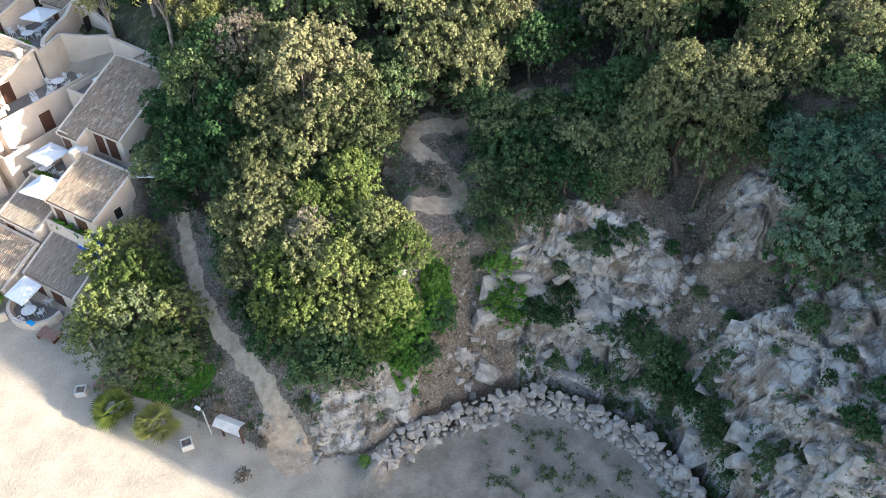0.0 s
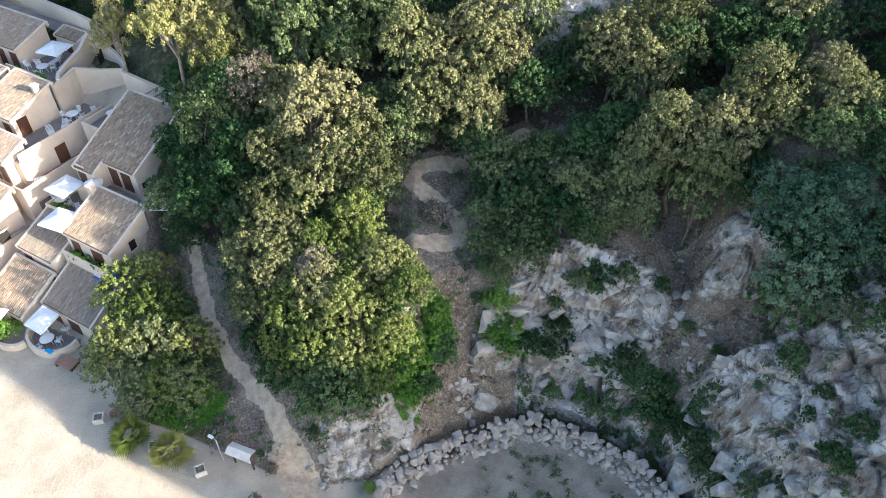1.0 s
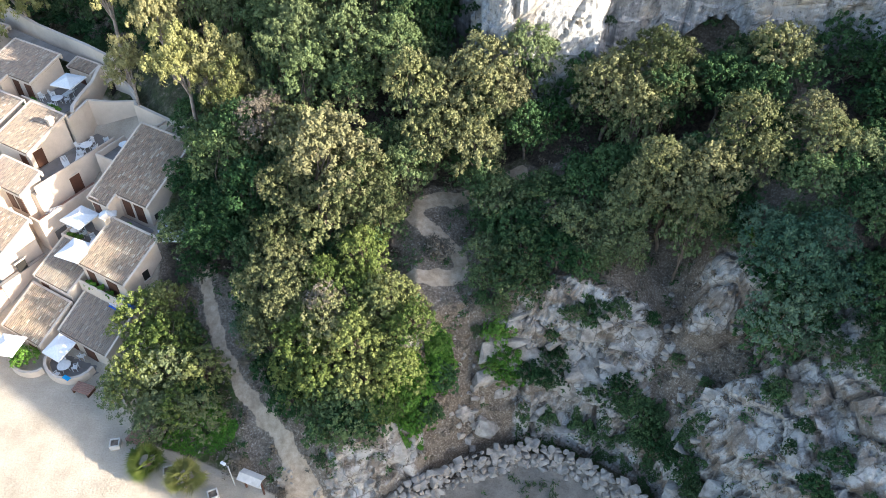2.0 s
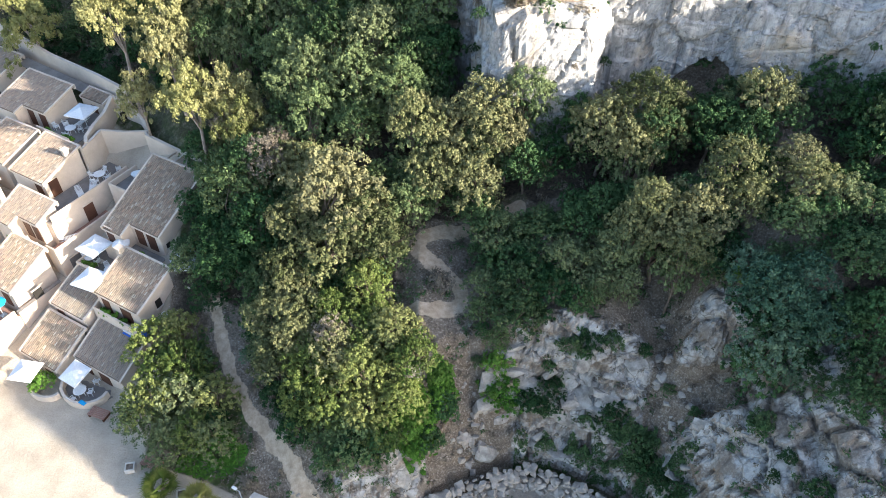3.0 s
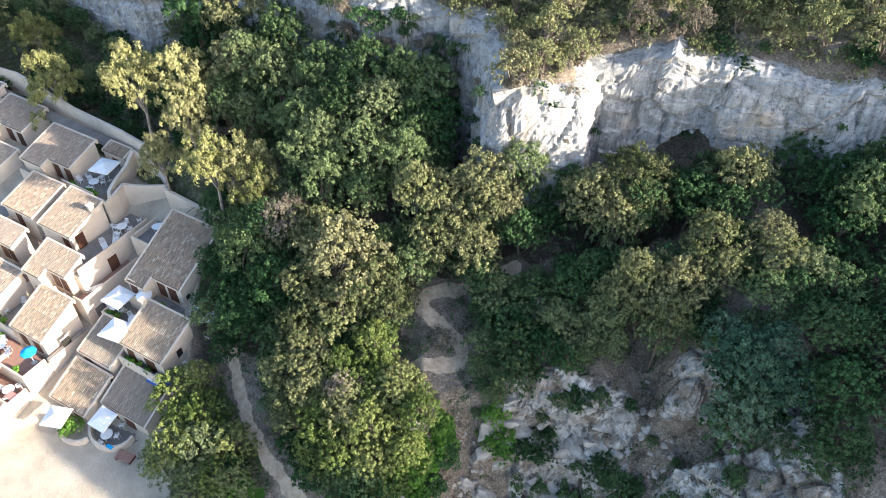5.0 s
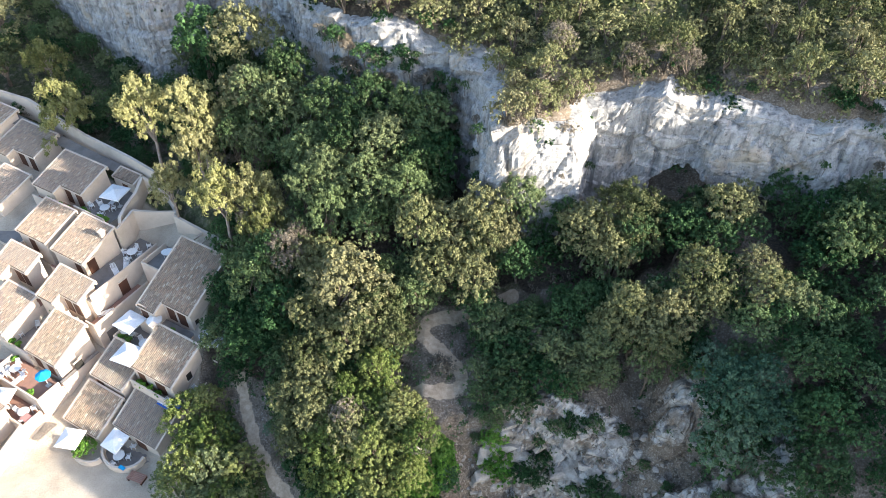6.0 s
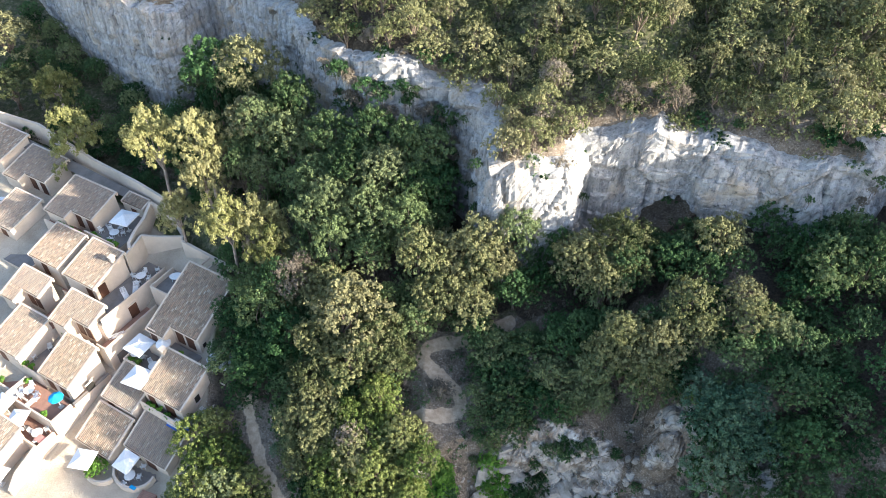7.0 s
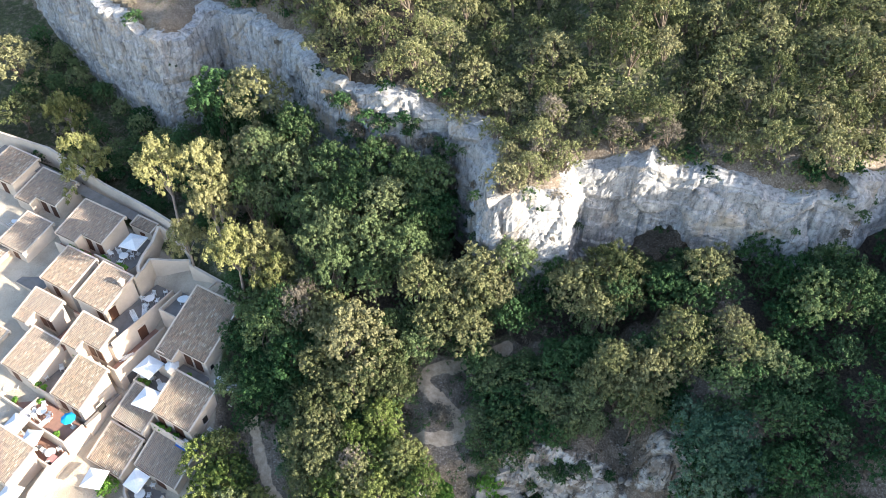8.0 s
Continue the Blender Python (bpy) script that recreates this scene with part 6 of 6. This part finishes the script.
def dinghy():
    """The oval white tub behind the small terrace."""
    top = placed("oval_table", -2.2, 1.2, 9.9, 30)
    bm = bmesh.new()
    bmesh.ops.create_cone(bm, cap_ends=True, segments=24, radius1=0.62, radius2=0.62, depth=0.05, matrix=Matrix.Translation((0, 0, 0.74)) @ Matrix.Diagonal((1.45, 1, 1, 1)))
    part("tabletop", bm, WHITE_PLASTIC, top)
    for x in (-0.55, 0.55):
        for y in (-0.3, 0.3):
            boxed("leg", (x - 0.03, y - 0.03, 0), (x + 0.03, y + 0.03, 0.72), WHITE_PLASTIC, top)
    return tagged(top, "oval white plastic table in a walled corner", "table")


dinghy()
for k, p in enumerate((1.0, 2.2, 4.4)):
    beam = placed("wall_brace", p, -1.75, 12.75)
    boxed("brace", (0, -1.5, 0), (0.22, 0.0, 0.2), RENDER, beam, bevel=0.03)
    tagged(beam, "short cream brace between wall and roof", "brace", "braces behind the large house")
for p, q, z, w, d, material, label in ((-4.1, 23.3, 2.64, 1.3, 0.9, RED_CLOTH, "checked red cloth spread on a table"), (11.0, 14.95, 5.47, 1.2, 0.5, BLUE_CLOTH, "blue towel hung over the parapet"), (8.4, 21.9, 0.87, 0.8, 0.4, CYAN_CANVAS, "pale blue towel on the patio wall"), (-13.2, 15.0, 5.32, 0.5, 3.0, BLUE_CLOTH, "blue cover along a parapet")):
    cloth = placed("cloth", p, q, z)
    boxed("sheet", (-w / 2, -d / 2, -0.02), (w / 2, d / 2, 0.02), material, cloth, bevel=0.008)
    tagged(cloth, label, "cloth")
awning = placed("awning", 4.6, 15.07, 4.32)
boxed("roller", (3.4, -0.12, 0), (6.6, 0.0, 0.12), WHITE_PLASTIC, awning)
boxed("fabric", (3.45, -0.32, -0.1), (6.55, -0.121, -0.06), BLUE_CLOTH, awning)
tagged(awning, "narrow blue awning under the balcony", "awning")


def pot_plant(p, q, z, size, kinds, label):
    x, y = spot(p, q)
    top = new("potted_plant")
    top.matrix_basis = pose(x, y, z)
    bm = bmesh.new()
    bmesh.ops.create_cone(bm, cap_ends=True, segments=14, radius1=0.16, radius2=0.24, depth=0.36, matrix=Matrix.Translation((0, 0, 0.18)))
    part("pot", bm, TERRACOTTA, top)
    me, _ = crown("foliage", int(abs(p * 31 + q * 7)), size, size * 1.1, 5, 9, 22, 0.11, kinds, tuft_size=0.16)
    me.transform(Matrix.Translation((0, 0, 0.34)))
    part("foliage", me, kinds, top)
    return tagged(top, label, "potted plant", "potted plants")


for p, q, z in ((4.9, 14.7, 4.6), (5.7, 14.75, 4.6), (6.6, 14.65, 4.6), (7.9, 14.7, 4.6), (-15.6, 1.9, 11.7), (-14.6, 2.1, 11.7), (-11.6, 1.8, 11.7), (0.2, 11.4, 5.7), (-0.9, 11.5, 5.7), (-5.5, 21.2, 3.5), (-11.0, 19.0, 3.5), (-19.5, 2.4, 11.3), (-21.4, 2.4, 11.3), (-18.0, 2.5, 11.3), (5.0, 8.8, 7.4), (10.9, 8.6, 6.1), (-13.2, 17.8, 4.6), (-12.4, 17.9, 4.6), (-11.4, 17.8, 4.6), (-14.2, 20.4, 3.2), (-9.4, 12.7, 6.5), (-10.4, 12.7, 6.5), (-12.6, 1.9, 11.7), (-20.6, 2.5, 11.3), (-16.6, 2.4, 11.3)):
    pot_plant(p, q, z, 0.42, SHRUB_LEAF if (p * 10) % 2 > 1 else BRIGHT_LEAF, "leafy plant in a terracotta pot on a terrace")


# ---- things round the sandy place ----
def planter(x, y, turn):
    top = new("planter")
    top.matrix_basis = pose(x, y, 0, 0, 0, turn)
    bm = bmesh.new()
    for a, b in (((-0.42, -0.42, 0), (0.42, -0.32, 0.55)), ((-0.42, 0.32, 0), (0.42, 0.42, 0.55)), ((-0.42, -0.319, 0), (-0.32, 0.319, 0.55)), ((0.32, -0.319, 0), (0.42, 0.319, 0.55))):
        box(bm, a, b)
    part("tub", bm, CONCRETE, top)
    boxed("soil", (-0.318, -0.318, 0.02), (0.318, 0.318, 0.42), BARK, top, "dark soil")
    return tagged(top, "square pale concrete planter on the sand", "planter", "concrete planters")


for x, y, a in ((-28.4, 34.5, 10), (-18.9, 29.75, 25), (-23.1, 31.9, 15)):
    planter(x, y, a)


def fan_palm(x, y, size, seed):
    rng = np.random.default_rng(seed)
    top = new("fan_palm")
    top.matrix_basis = pose(x, y, land(x, y))
    part("trunk", mesh_from("trunk", *tube([(0, 0, -0.3), (0.05, 0, 0.5), (0, 0.03, 1.0)], [0.28, 0.24, 0.2], 9), True), BARK, top)
    bits = []
    for k in range(34):
        az, el = k * 2.4, radians(rng.uniform(-8, 75))
        way = np.array([math.cos(az) * math.cos(el), math.sin(az) * math.cos(el), math.sin(el)])
        hub = np.array([0, 0, 1.0]) + way * size * rng.uniform(0.35, 0.55)
        side = unit(np.cross(way, [0, 0, 1.0]))
        nor = np.cross(side, way)
        bits.append((np.array([(0, 0, 1.0), (0, 0, 1.03), hub + nor * 0.02, hub]), np.array([[0, 1, 2], [0, 2, 3]])))
        for j in range(13):
            a = radians(-78 + j * 13)
            d = way * math.cos(a) + side * math.sin(a)
            ln = size * rng.uniform(0.42, 0.56)
            w = np.cross(nor, d) * 0.045
            end = hub + d * ln - np.array([0, 0, 0.12 * ln])
            mid = hub + d * ln * 0.5 + nor * 0.05
            bits.append((np.array([hub, mid + w, end, mid - w]), np.array([[0, 1, 2], [0, 2, 3]])))
    part("fronds", mesh_from("fronds", *join(bits)), PALM_LEAF, top)
    return tagged(top, "low fan palm with a full head of yellow-green fronds", "palm", "fan palms")


fan_palm(-24.8, 32.3, 2.0, 3)
fan_palm(-21.3, 30.8, 2.0, 5)


def lamp_post():
    top = new("street_lamp")
    top.matrix_basis = pose(-17.4, 30.8, land(-17.4, 30.8), 0, 0, 150)
    rod("post", (0, 0, -0.3), (0, 0, 2.9), 0.05, STEEL, top)
    rod("arm", (0, 0, 2.85), (0.35, 0, 2.95), 0.03, STEEL, top)
    boxed("head", (0.25, -0.12, 2.9), (0.75, 0.12, 3.02), WHITE_PLASTIC, top, bevel=0.03)
    return tagged(top, "slim grey lamp post with a flat white head", "street lamp")


def notice_board():
    top = new("notice_board")
    top.matrix_basis = pose(-15.6, 30.3, land(-15.6, 30.3), 0, 0, -22)
    for x in (-0.85, 0.85):
        boxed("post", (x - 0.06, -0.06, -0.2), (x + 0.06, 0.06, 1.95), DOOR, top)
    boxed("panel", (-0.79, -0.03, 0.75), (0.79, 0.03, 1.75), CANVAS, top, "pale blank information panel")
    for y0, y1 in ((-0.55, 0.0), (0.55, 0.0)):
        bm = bmesh.new()
        for v in box(bm, (-1.05, min(y0, y1), 1.95), (1.05, max(y0, y1), 2.01)):
            v.co.z += 0.28 - abs(v.co.y) * 0.5
        part("roof_board", bm, CONCRETE, top, "weathered grey wooden roof")
    return tagged(top, "wooden notice board with a small pitched roof", "notice board")


def slat_bench(x, y, z, turn, label):
    top = new("slatted_bench")
    top.matrix_basis = pose(x, y, z, 0, 0, turn)
    for k in range(6):
        boxed("slat", (-0.95, -0.5 + k * 0.18, 0.42), (0.95, -0.36 + k * 0.18, 0.47), TERRACOTTA, top)
    for px in (-0.8, 0.8):
        boxed("trestle", (px - 0.06, -0.5, 0), (px + 0.06, 0.55, 0.42), DOOR, top)
    return tagged(top, label, "bench")


lamp_post()
notice_board()
slat_bench(-26.5, 34.8, land(-26.5, 34.8) + 0.2, -25, "reddish slatted wooden bench beside the shrubs")
slat_bench(*spot(10.3, 21.8), 0.0, -20, "reddish wooden bench beside the patio wall")
